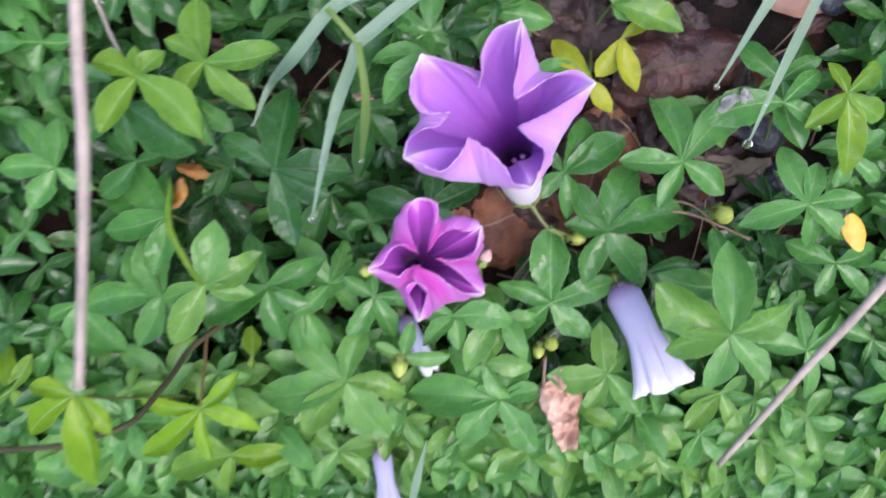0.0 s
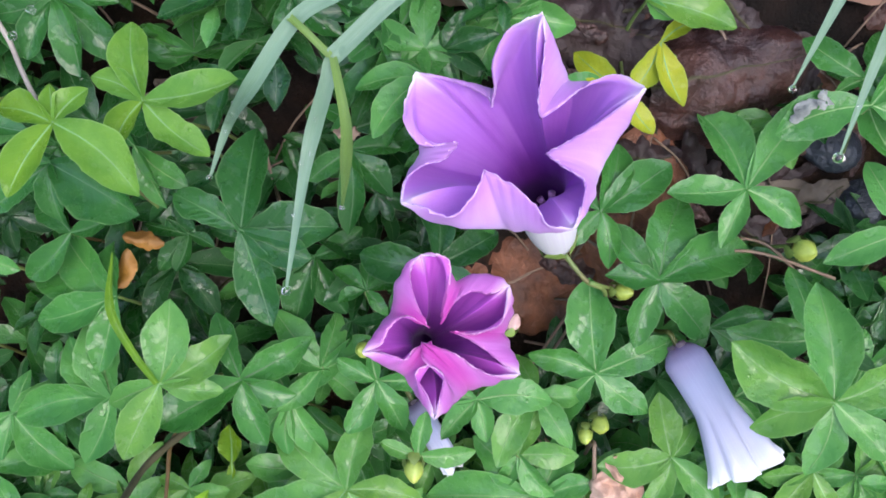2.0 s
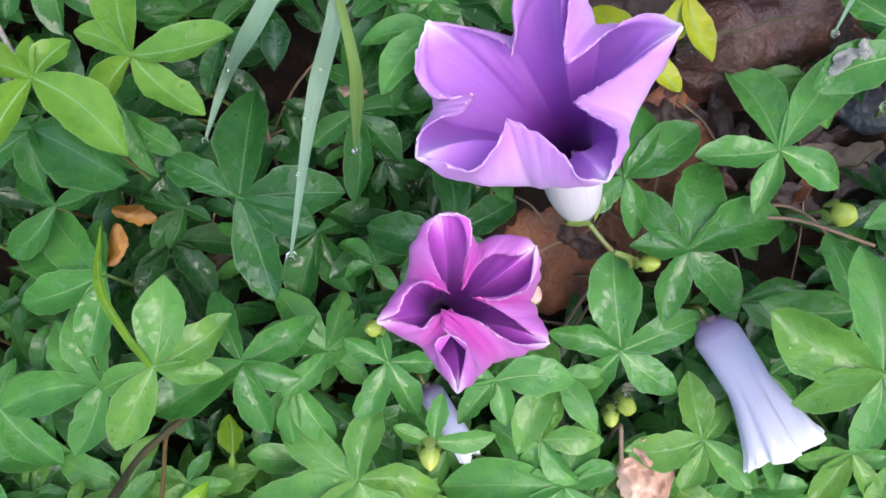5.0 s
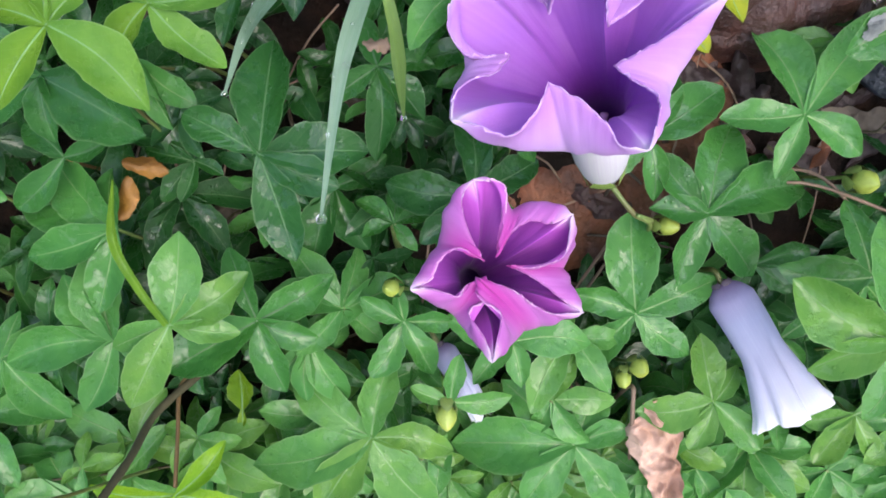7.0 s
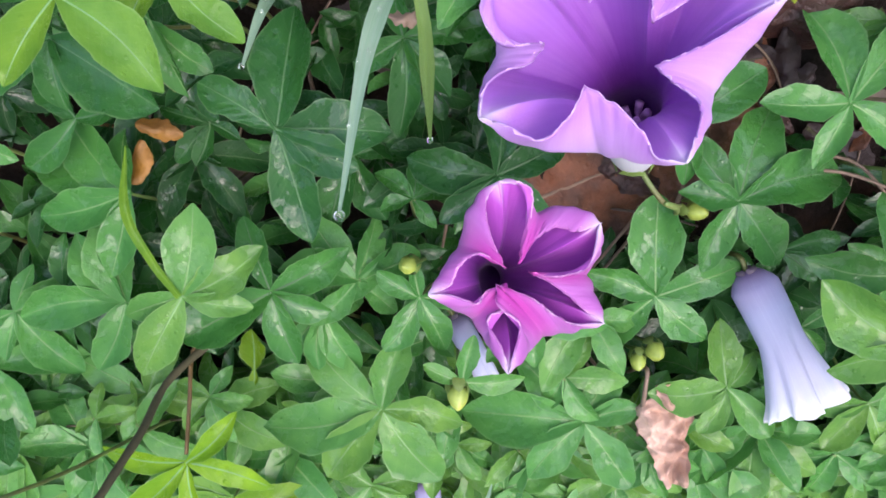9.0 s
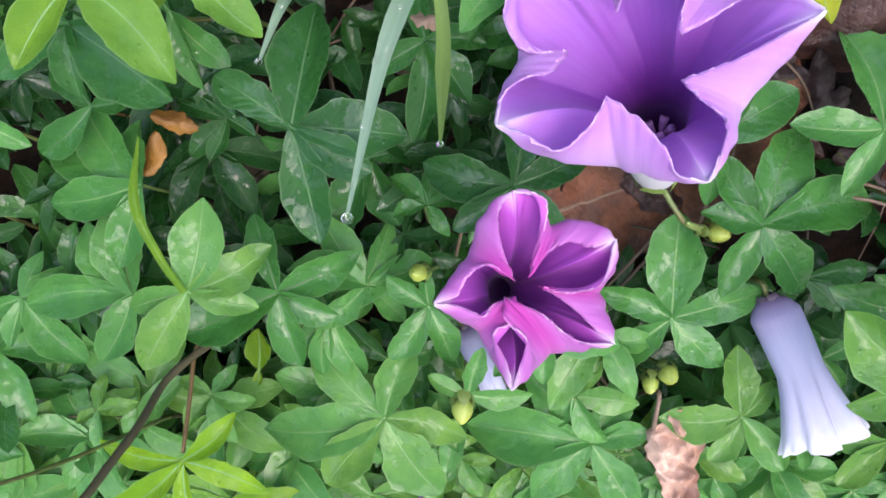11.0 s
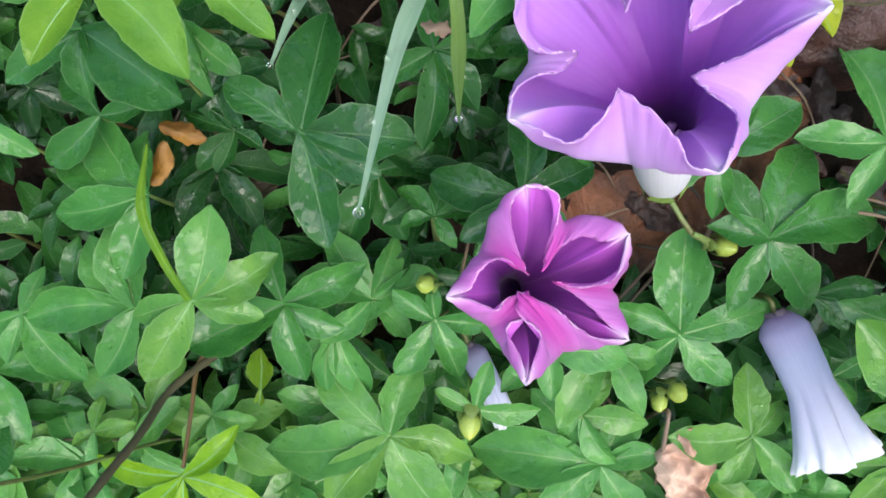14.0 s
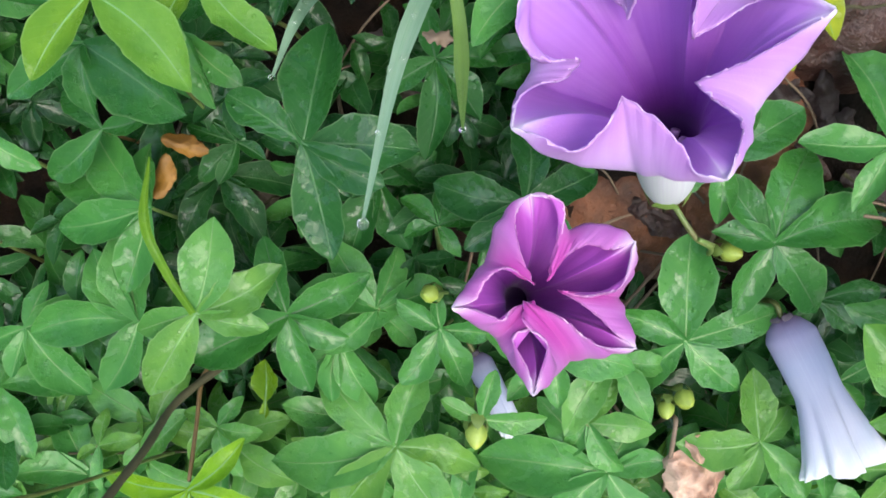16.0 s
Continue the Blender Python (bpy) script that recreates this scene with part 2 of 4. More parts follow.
ORANGE = plain("orange_dead_leaf", (0.26, 0.125, 0.014), 0.6, second=(0.13, 0.060, 0.010), scale=260, relief=0.8)
YELLOW = plain("yellow_dying_leaf", (0.50, 0.32, 0.02), 0.45, second=(0.42, 0.30, 0.02), scale=150)
ANTHER = plain("pale_stamen", (0.60, 0.28, 0.70), 0.5)
STONE = plain("dark_wet_stone", (0.030, 0.036, 0.050), 0.35, scale=60, relief=0.8, depth=0.003)
FOLIAGE = leaf_material("mixed_vine_leaves", 0.4, islands=(0.26, 0.40, 0.52, 0.60, 0.66))
# darker copy of the leaf greens: canopy shade painted into the lower storey
SHADED_FOLIAGE = leaf_material("shaded_vine_leaves", 0.1, islands=(0.03, 0.12, 0.24, 0.40, 0.65))

WATER, _nt, _b = node_material("clear_water")
_b.inputs["Transmission Weight"].default_value, _b.inputs["IOR"].default_value, _b.inputs["Roughness"].default_value = 1.0, 1.33, 0.0
_b.inputs["Base Color"].default_value = (1, 1, 1, 1)

SOIL, _nt, _b = node_material("litter_and_soil")
_tc = _nt.nodes.new("ShaderNodeTexCoord")
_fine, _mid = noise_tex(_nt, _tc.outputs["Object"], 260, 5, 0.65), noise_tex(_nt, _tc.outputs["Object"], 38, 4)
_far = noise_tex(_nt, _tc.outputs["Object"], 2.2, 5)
# soil browns taken down to near black, with the gaps' shade in them
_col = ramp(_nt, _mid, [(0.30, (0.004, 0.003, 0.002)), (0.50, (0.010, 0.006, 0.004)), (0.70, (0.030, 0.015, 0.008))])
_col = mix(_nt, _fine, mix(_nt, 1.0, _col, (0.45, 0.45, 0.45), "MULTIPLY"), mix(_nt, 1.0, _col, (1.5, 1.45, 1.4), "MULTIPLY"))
_vx = _nt.nodes.new("ShaderNodeVectorMath")
_vx.operation = "LENGTH"
_nt.links.new(_tc.outputs["Object"], _vx.inputs[0])
_turf = ramp(_nt, _far, [(0.35, (0.022, 0.060, 0.020)), (0.6, (0.045, 0.110, 0.034))])
_col = mix(_nt, maths(_nt, "MULTIPLY_ADD", _vx.outputs["Value"], 2.2, -1.0, clamp=True), _col, _turf)
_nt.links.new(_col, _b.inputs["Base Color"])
_b.inputs["Roughness"].default_value = 0.9
_b.inputs["Specular IOR Level"].default_value = 0.2
_nt.links.new(bump(_nt, maths(_nt, "ADD", _fine, _mid), 0.9, 0.004), _b.inputs["Normal"])


# ---- shape helpers ----
def mesh_of(name, verts, faces, uvs=None, mats=(), face_mats=None, smooth=True):
    me = bpy.data.meshes.new(name)
    me.from_pydata([tuple(v) for v in verts], [], faces)
    if uvs is not None:
        layer = me.uv_layers.new(name="UVMap")
        loops = np.empty(len(me.loops), dtype=np.int32)
        me.loops.foreach_get("vertex_index", loops)
        layer.data.foreach_set("uv", np.asarray(uvs, dtype=np.float32)[loops].ravel())
    for m in mats:
        me.materials.append(m)
    if face_mats is not None:
        me.polygons.foreach_set("material_index", face_mats)
    if smooth:
        me.polygons.foreach_set("use_smooth", [True] * len(me.polygons))
    me.update()
    return me


def part(name, me, parent, label=""):
    ob = new(name, me)
    ob.parent = parent
    return tagged(ob, label=label)


def thing(name, m, label, category, group="", kind=""):
    ob = new(name)
    ob.empty_display_size = 0.01
    ob.matrix_world = m
    return tagged(ob, label, category, group, kind)


def bezier(a, b, c, d, t):
    return a * (1 - t) ** 3 + b * (3 * t * (1 - t) ** 2) + c * (3 * t * t * (1 - t)) + d * t ** 3


def spline(points, steps):
    """A smooth line through the points."""
    p = [Vector(q) for q in points]
    p = [p[0] * 2 - p[1], *p, p[-1] * 2 - p[-2]]
    out = []
    for i in range(1, len(p) - 2):
        for k in range(steps):
            t = k / steps
            a, b, c, d = p[i - 1:i + 3]
            out.append(0.5 * ((2 * b) + (c - a) * t + (2 * a - 5 * b + 4 * c - d) * t * t + (3 * b - a - 3 * c + d) * t ** 3))
    out.append(p[-2])
    return out


def tube(points, radius, sides=6, mat=None, wobble=0.0, name="stem"):
    """A round stem along points; radius: one number or a pair from start to end."""
    r0, r1 = radius if isinstance(radius, tuple) else (radius, radius)
    n, verts, faces, uvs = len(points), [], [], []
    ref = Vector((0.31, 0.83, 0.46))
    for i, q in enumerate(points):
        way = (points[min(i + 1, n - 1)] - points[max(i - 1, 0)]).normalized()
        s = way.cross(ref).normalized()
        up = s.cross(way)
        r = (r0 + (r1 - r0) * i / (n - 1)) * (1 + wobble * noise.noise(q * 130))
        for k in range(sides):
            a = 2 * math.pi * k / sides
            verts.append(q + (s * math.cos(a) + up * math.sin(a)) * r)
            uvs.append((i / (n - 1), k / sides))
    for i in range(n - 1):
        for k in range(sides):
            j = (k + 1) % sides
            faces.append((i * sides + k, i * sides + j, (i + 1) * sides + j, (i + 1) * sides + k))
    faces.append(tuple(range(sides))[::-1])
    faces.append(tuple((n - 1) * sides + k for k in range(sides)))
    return mesh_of(name, verts, faces, uvs, [mat] if mat else [])


def bank(x, y):
    """Height of the bank: a slope of about forty degrees between two level stretches."""
    def ease(v):
        return v if v > 2 else math.log1p(math.exp(v * 14)) / 14 if v > -40 else 0.0
    rise = 0.85 * (ease(y + 0.55) - ease(y - 0.85))
    return rise - 0.85 * 0.68 - 0.015 + 0.006 * noise.noise(Vector((x * 9, y * 9, 0.3))) + 0.003 * noise.noise(Vector((x * 40, y * 40, 2.3)))


def leaflet_shape(length, width, lift, droop, fold, twist, rnd, nu=22, nv=6, wave=0.05):
    """A leaflet along +x from the leaf's centre: narrow foot, widest past the middle, pointed tip, folded along the midrib."""
    verts, uvs, faces = [], [], []
    ph = rnd.uniform(0, 6.28)
    skew = rnd.uniform(-0.08, 0.08)
    foot, tip = rnd.uniform(0.95, 1.25), rnd.uniform(0.72, 0.98)
    peak = foot / (foot + tip)
    full = peak ** foot * (1 - peak) ** tip
    for i in range(nu + 1):
        s = i / nu
        prof = (s ** foot) * (1 - s) ** tip / full
        half = 0.5 * width * length * prof + 0.0003
        for j in range(nv + 1):
            c = 2 * j / nv - 1
            y = c * half * (1 + wave * math.sin(s * 11 + ph + (2 if c > 0 else 0)) + 0.5 * wave * math.sin(s * 27 + 2 * ph + (1 if c > 0 else 0)))
            if abs(c) > 0.9 and nu > 12:
                y *= 1 + 0.045 * noise.noise(Vector((s * 16, c * 3, ph))) + 0.03 * noise.noise(Vector((s * 40, c * 3, ph)))
            z = abs(c) ** 1.4 * half * fold + lift * length * s - droop * length * s * s
            z += wave * 0.5 * length * 0.2 * math.sin(s * 9 + ph + c * 2) * abs(c)
            a = twist * s
            y2 = y * math.cos(a) - (z - (lift * s - droop * s * s) * length) * math.sin(a)
            z2 = z + y * math.sin(a)
            verts.append(Vector((length * s - abs(c) * 0.03 * length * (1 - s), y2 + skew * length * math.sin(s * 3.14), z2)))
            uvs.append((s, 0.5 + 0.5 * c))
    for i in range(nu):
        for j in range(nv):
            k = i * (nv + 1) + j
            faces.append((k, k + nv + 1, k + nv + 2, k + 1))
    return verts, uvs, faces


def midrib(verts, mat, nu=22, nv=6, breadth=0.00042):
    """The raised rib along the middle of a leaflet, tapering to its tip."""
    out, uvs, faces = [], [], []
    for i in range(nu - 1):
        k = i * (nv + 1) + nv // 2
        v, side = verts[k], (verts[k + 1] - verts[k - 1]).normalized()
        up = side.cross(verts[k + nv + 1] - v).normalized()
        up = up if up.z > 0 else -up
        w = breadth * (1 - 0.8 * i / nu)
        for c in (-1, 0, 1):
            out.append(v + side * c * w + up * (0.6 * breadth if c == 0 else 0.00004))
            uvs.append((i / nu, 0.5 + 0.5 * c))
    for i in range(nu - 2):
        for c in (0, 1):
            k = i * 3 + c
            faces.append((k, k + 3, k + 4, k + 1))
    return mesh_of("midrib", out, faces, uvs, [mat])


# ---- ground ----
def build_ground():
    near = np.linspace(-0.7, 0.7, 57)
    out = np.array([1.0, 1.5, 2.5, 5, 12, 40, 150, 600])
    xs = np.concatenate([-out[::-1], near, out])
    ys = np.concatenate([-out[::-1], np.linspace(-0.8, 1.1, 77), out + 0.4])
    verts = [(x, y, bank(x, y)) for y in ys for x in xs]
    w = len(xs)
    faces = [(j * w + i, j * w + i + 1, (j + 1) * w + i + 1, (j + 1) * w + i) for j in range(len(ys) - 1) for i in range(w - 1)]
    tagged(new("ground", mesh_of("ground", verts, faces, None, [SOIL])), "damp soil and leaf litter on a bank, darkened for shade", "ground", kind="structure")


build_ground()

# ---- vine leaves ----
rng = random.Random(7)
TAKEN = []


def vine_leaf(x, y, z, shade, leaflets, tilt=None):
    """A palmate leaf: leaflets given by their angle round the centre, length in millimetres and breadth."""
    rx, ry = tilt or (rng.uniform(-8, 8), rng.uniform(-8, 8))
    tone = "yellow" if shade > 1.1 else "bright yellow-green" if shade > 0.8 else "fresh green" if shade > 0.5 else "deep green"
    leaf = thing("vine_leaf", pose(x, y, z, 15 + rx, ry, 0), f"{tone} palmate vine leaf with {len(leaflets)} wet leaflets", "leaf", "vine leaves on the bank")
    m = leaf_mat(shade)
    for ang, mm, width in leaflets:
        length = mm / 1000
        verts, uvs, faces = leaflet_shape(length * 1.02, width * rng.uniform(0.80, 0.98), rng.uniform(0.0, 0.16), rng.uniform(0.06, 0.34), rng.uniform(0.22, 0.70), rng.uniform(-0.45, 0.45), rng, wave=rng.uniform(0.03, 0.09))
        ca, sa = math.cos(radians(ang)), math.sin(radians(ang))
        verts = [Vector((v.x * ca - v.y * sa, v.x * sa + v.y * ca, v.z)) for v in verts]
        blade = part("leaflet", mesh_of("leaflet", verts, faces, uvs, [m]), leaf)
        part("midrib", midrib(verts, RIBS[shade > 0.4]), blade)
    inv = leaf.matrix_world.inverted()
    foot = Vector((x + rng.uniform(-0.02, 0.02), y + rng.uniform(-0.005, 0.03), 0))
    foot.z = min(bank(foot.x, foot.y), z - 0.012)
    top = Vector((x, y, z - 0.0006))
    line = [inv @ bezier(top, top - Vector((0, -0.004, (z - foot.z) * 0.4)), foot + Vector((0, 0, (z - foot.z) * 0.4)), foot, k / 8) for k in range(9)]
    part("petiole", tube(line, (0.0006, 0.0009), 5, STEM if shade > 0.3 else RED_STEM, name="petiole"), leaf, "thin leaf stalk")
    TAKEN.append((x, y, z, max(l for _, l, _ in leaflets) / 1000))


# leaves low on the bank get lighter greens to imitate their brighter sheen
vine_leaf(-0.0758, 0.1359, 0.0862, 0.20, [(82, 39, 0.55), (147, 28, 0.46), (-4, 35, 0.50), (-76, 36, 0.46), (-28, 28, 0.46)])
vine_leaf(-0.1074, 0.1505, 0.0492, 0.24, [(162, 20, 0.46), (116, 14, 0.46), (-31, 12, 0.46), (-109, 16, 0.46), (-135, 19, 0.46)])
vine_leaf(-0.1013, 0.1725, 0.1182, 0.80, [(99, 29, 0.46), (10, 32, 0.46), (-43, 29, 0.46), (-128, 20, 0.55), (151, 20, 0.46)])
vine_leaf(-0.1241, 0.1584, 0.1319, 0.84, [(-44, 36, 0.50), (-123, 27, 0.46), (158, 23, 0.46), (47, 15, 0.60), (96, 13, 0.46)])
vine_leaf(-0.1411, 0.1609, 0.0995, 0.29, [(-34, 40, 0.50), (-81, 21, 0.46), (-147, 28, 0.46), (169, 16, 0.46)])
vine_leaf(-0.1377, 0.2189, 0.1165, 0.34, [(-120, 24, 0.46), (-48, 31, 0.46), (-76, 29, 0.46), (-168, 23, 0.46), (-4, 21, 0.46)])
vine_leaf(-0.0966, 0.2133, 0.0838, 0.39, [(95, 32, 0.55), (151, 27, 0.46), (-175, 17, 0.46), (-3, 25, 0.46), (37, 21, 0.46)])
vine_leaf(-0.0692, 0.2086, 0.0952, 0.29, [(103, 26, 0.46), (154, 22, 0.46), (-142, 18, 0.46), (59, 22, 0.40), (-7, 11, 0.46)])
vine_leaf(-0.0365, 0.1676, 0.0803, 0.29, [(-147, 19, 0.46), (-95, 31, 0.38), (-52, 23, 0.46), (-0, 19, 0.50), (101, 15, 0.60)])
vine_leaf(-0.0137, 0.2087, 0.0985, 0.39, [(-150, 23, 0.46), (179, 21, 0.46), (-67, 20, 0.50), (66, 19, 0.46), (-113, 26, 0.46)])
vine_leaf(0.0236, 0.2083, 0.1000, 0.55, [(-173, 14, 0.46), (-124, 27, 0.50), (107, 18, 0.46), (29, 22, 0.46), (-12, 28, 0.46)])
vine_leaf(0.0735, 0.1880, 0.0706, 1.20, [(132, 27, 0.46), (165, 24, 0.46), (-58, 18, 0.50)])
vine_leaf(0.0870, 0.2045, 0.0815, 1.15, [(-74, 26, 0.46), (-124, 21, 0.50), (28, 17, 0.46)])
vine_leaf(0.0810, 0.2164, 0.0934, 0.70, [(-21, 35, 0.50), (21, 25, 0.46), (111, 12, 0.46), (-48, 12, 0.46)])
vine_leaf(0.0842, 0.1217, 0.0347, 0.40, [(129, 30, 0.50), (67, 37, 0.52), (13, 44, 0.50), (173, 21, 0.60), (-109, 29, 0.46), (-47, 34, 0.50)])
vine_leaf(0.1207, 0.1531, 0.0503, 0.60, [(110, 38, 0.50), (178, 31, 0.45), (-117, 25, 0.46), (-38, 26, 0.55), (44, 54, 0.36)])
vine_leaf(0.0618, 0.1493, 0.0463, 0.35, [(32, 36, 0.50), (69, 31, 0.46), (-136, 20, 0.46), (-81, 23, 0.46), (139, 21, 0.46)])
vine_leaf(0.0573, 0.0892, 0.0116, 0.54, [(88, 40, 0.55), (16, 35, 0.46), (-44, 28, 0.55), (-134, 31, 0.46), (159, 29, 0.46)])
vine_leaf(0.0302, 0.0408, -0.0092, 0.63, [(134, 38, 0.46), (177, 48, 0.55), (-131, 32, 0.50), (-55, 33, 0.50), (59, 32, 0.46), (13, 23, 0.50)])
vine_leaf(-0.0495, 0.0479, 0.0153, 0.67, [(136, 39, 0.46), (-170, 48, 0.46), (-129, 34, 0.55), (-54, 36, 0.55), (72, 31, 0.50), (-14, 31, 0.40)])
vine_leaf(-0.1118, 0.0871, 0.0601, 0.73, [(80, 31, 0.62), (-120, 32, 0.50), (-160, 22, 0.60), (30, 30, 0.46), (-11, 23, 0.35)])
vine_leaf(-0.0858, 0.0897, 0.0446, 0.39, [(110, 28, 0.46), (30, 31, 0.46), (-152, 34, 0.55), (-70, 27, 0.50), (-18, 22, 0.46)])
vine_leaf(-0.1418, 0.0887, 0.0318, 0.59, [(124, 30, 0.46), (96, 35, 0.55), (-172, 42, 0.46), (-116, 28, 0.50), (-25, 22, 0.46)])
vine_leaf(-0.1320, 0.1231, 0.0580, 0.49, [(130, 38, 0.50), (98, 23, 0.55), (159, 45, 0.50), (-170, 35, 0.50), (-111, 30, 0.50)])
vine_leaf(-0.1889, 0.0870, 0.0190, 0.60, [(74, 18, 0.46), (29, 28, 0.46), (-105, 19, 0.46), (-49, 33, 0.50), (-158, 20, 0.46)])
vine_leaf(-0.1507, 0.0548, -0.0190, 0.67, [(154, 34, 0.46), (-157, 29, 0.46), (-111, 25, 0.46), (-13, 29, 0.46), (58, 25, 0.46)])
vine_leaf(-0.1109, 0.0646, -0.0401, 0.70, [(91, 17, 0.80), (-161, 28, 0.46), (-44, 35, 0.46), (-128, 32, 0.46), (27, 22, 0.50)])
vine_leaf(-0.1045, 0.0645, -0.0120, 0.85, [(91, 16, 0.80), (-100, 8, 0.50)])
vine_leaf(-0.1144, 0.0320, 0.0417, 1.00, [(172, 32, 0.32), (-144, 37, 0.30), (-83, 26, 0.30), (-23, 30, 0.32), (42, 24, 0.34)])
vine_leaf(-0.0341, 0.0883, 0.0312, 0.49, [(100, 13, 0.46), (149, 18, 0.50), (-121, 24, 0.46), (-63, 23, 0.50), (-5, 20, 0.46)])
vine_leaf(-0.0703, 0.0844, 0.0248, 0.56, [(32, 26, 0.45), (116, 18, 0.46), (-135, 18, 0.46), (-64, 26, 0.50), (-98, 22, 0.46)])
vine_leaf(0.0057, 0.0792, 0.0247, 0.57, [(-4, 31, 0.50), (-80, 17, 0.55), (155, 26, 0.46), (-135, 21, 0.46)])
vine_leaf(0.0864, 0.0534, -0.0002, 0.67, [(94, 27, 0.50), (-177, 31, 0.50), (-120, 21, 0.46), (-49, 26, 0.50), (48, 18, 0.46)])
vine_leaf(0.1537, 0.0455, -0.0242, 0.67, [(-176, 22, 0.46), (-134, 27, 0.46), (-67, 22, 0.50), (34, 17, 0.46)])
vine_leaf(0.1353, 0.0652, 0.0540, 0.67, [(143, 41, 0.55), (87, 42, 0.50), (21, 32, 0.46), (-164, 30, 0.50), (-111, 30, 0.50), (-54, 27, 0.46)])
vine_leaf(0.1442, 0.0938, 0.0290, 0.47, [(98, 30, 0.42), (168, 34, 0.50), (34, 19, 0.46), (-28, 21, 0.46)])
vine_leaf(0.1793, 0.1295, 0.0533, 0.60, [(112, 30, 0.55), (73, 21, 0.60), (-160, 32, 0.46), (-81, 21, 0.46), (7, 26, 0.40), (-42, 26, 0.46)])
vine_leaf(0.1610, 0.1705, 0.0820, 0.50, [(194, 37, 0.46), (40, 24, 0.46), (-35, 22, 0.46)], (0, 4))
vine_leaf(0.1884, 0.1724, 0.0871, 0.85, [(121, 16, 0.46), (-137, 24, 0.46), (-81, 37, 0.46), (-24, 23, 0.46), (43, 22, 0.46)])
vine_leaf(0.1970, 0.0669, -0.0077, 0.57, [(172, 26, 0.46), (97, 24, 0.46), (40, 29, 0.46), (-33, 20, 0.46), (-88, 26, 0.46)])
vine_leaf(0.2131, 0.0180, -0.0565, 0.63, [(170, 42, 0.46), (-146, 33, 0.46), (46, 25, 0.46), (-10, 33, 0.46), (84, 32, 0.46)])
vine_leaf(0.2473, -0.0009, -0.0561, 0.67, [(175, 28, 0.50), (60, 23, 0.46), (-123, 27, 0.46)])
vine_leaf(0.1222, 0.0108, -0.0521, 0.67, [(-167, 32, 0.46), (106, 32, 0.46), (46, 38, 0.46), (-30, 28, 0.46), (-109, 30, 0.46)])
vine_leaf(0.0673, -0.0071, -0.0726, 0.75, [(128, 31, 0.46), (52, 32, 0.50), (-74, 18, 0.50)])
vine_leaf(-0.1817, 0.1404, 0.0762, 0.59, [(129, 29, 0.46), (89, 23, 0.55), (-177, 26, 0.46), (-123, 22, 0.55), (-28, 19, 0.46)])
vine_leaf(-0.2079, 0.1183, 0.0457, 0.39, [(122, 15, 0.46), (73, 16, 0.46), (-37, 17, 0.46), (-131, 17, 0.46)])
vine_leaf(-0.2314, 0.0453, -0.0061, 0.85, [(63, 21, 0.46), (105, 24, 0.46), (-40, 17, 0.46), (-149, 18, 0.46)])
vine_leaf(-0.2054, 0.0310, -0.0232, 0.70, [(129, 22, 0.46), (50, 21, 0.46), (-94, 29, 0.50), (-118, 42, 0.46)])
vine_leaf(-0.1130, 0.0119, -0.0154, 0.75, [(2, 29, 0.46), (163, 24, 0.46), (-95, 18, 0.46), (-162, 36, 0.46)])
vine_leaf(-0.1762, 0.1857, 0.1122, 0.54, [(171, 20, 0.50), (5, 15, 0.46), (-106, 13, 0.46), (120, 18, 0.46)])
vine_leaf(-0.0502, 0.0698, -0.0068, 0.51, [(140, 24, 0.46), (16, 22, 0.46), (-77, 28, 0.46)])
vine_leaf(-0.1957, 0.0538, -0.0267, 0.67, [(-175, 28, 0.46), (-39, 17, 0.46), (-123, 21, 0.46), (72, 28, 0.46)])
vine_leaf(-0.1854, 0.0144, -0.0397, 0.67, [(160, 40, 0.46), (121, 21, 0.46), (-166, 43, 0.46), (-137, 33, 0.46), (-73, 16, 0.46)])
vine_leaf(-0.0060, 0.1275, 0.0568, 0.24, [(94, 36, 0.42), (26, 27, 0.50), (168, 31, 0.50), (-141, 25, 0.46), (-43, 24, 0.46)])
vine_leaf(-0.0576, 0.1410, 0.0382, 0.29, [(-167, 24, 0.46), (-114, 30, 0.50), (-69, 27, 0.50), (24, 23, 0.50)])
vine_leaf(0.1110, 0.1074, 0.0038, 0.30, [(-41, 19, 0.46), (-131, 18, 0.46), (7, 25, 0.46), (121, 14, 0.46)])
vine_leaf(0.1166, 0.0765, 0.0022, 0.48, [(126, 18, 0.46), (-49, 16, 0.46), (26, 19, 0.46)])
vine_leaf(0.1186, 0.0260, -0.0514, 0.63, [(156, 22, 0.46), (-124, 21, 0.46), (-22, 24, 0.46), (35, 20, 0.46)])
vine_leaf(0.1532, 0.0211, -0.0501, 0.67, [(150, 23, 0.46), (-128, 18, 0.46), (-18, 21, 0.46), (72, 21, 0.46)])
vine_leaf(0.0886, 0.0231, -0.0562, 0.67, [(10, 21, 0.46), (-125, 15, 0.46), (-60, 19, 0.46), (41, 18, 0.46)])
vine_leaf(0.1637, 0.1848, 0.0766, 0.50, [(131, 27, 0.46), (-75, 34, 0.50), (-160, 11, 0.46), (26, 21, 0.46)])
vine_leaf(0.1364, 0.1817, 0.0533, 0.70, [(167, 18, 0.46), (-129, 27, 0.46), (-76, 21, 0.46), (-160, 12, 0.46)])
vine_leaf(0.2009, 0.1534, 0.0600, 0.65, [(171, 19, 0.46), (-117, 18, 0.46), (-46, 19, 0.46), (33, 19, 0.46)])
vine_leaf(0.2014, 0.1068, 0.0270, 0.50, [(153, 25, 0.46), (-117, 19, 0.46), (20, 24, 0.46), (-46, 24, 0.46)])
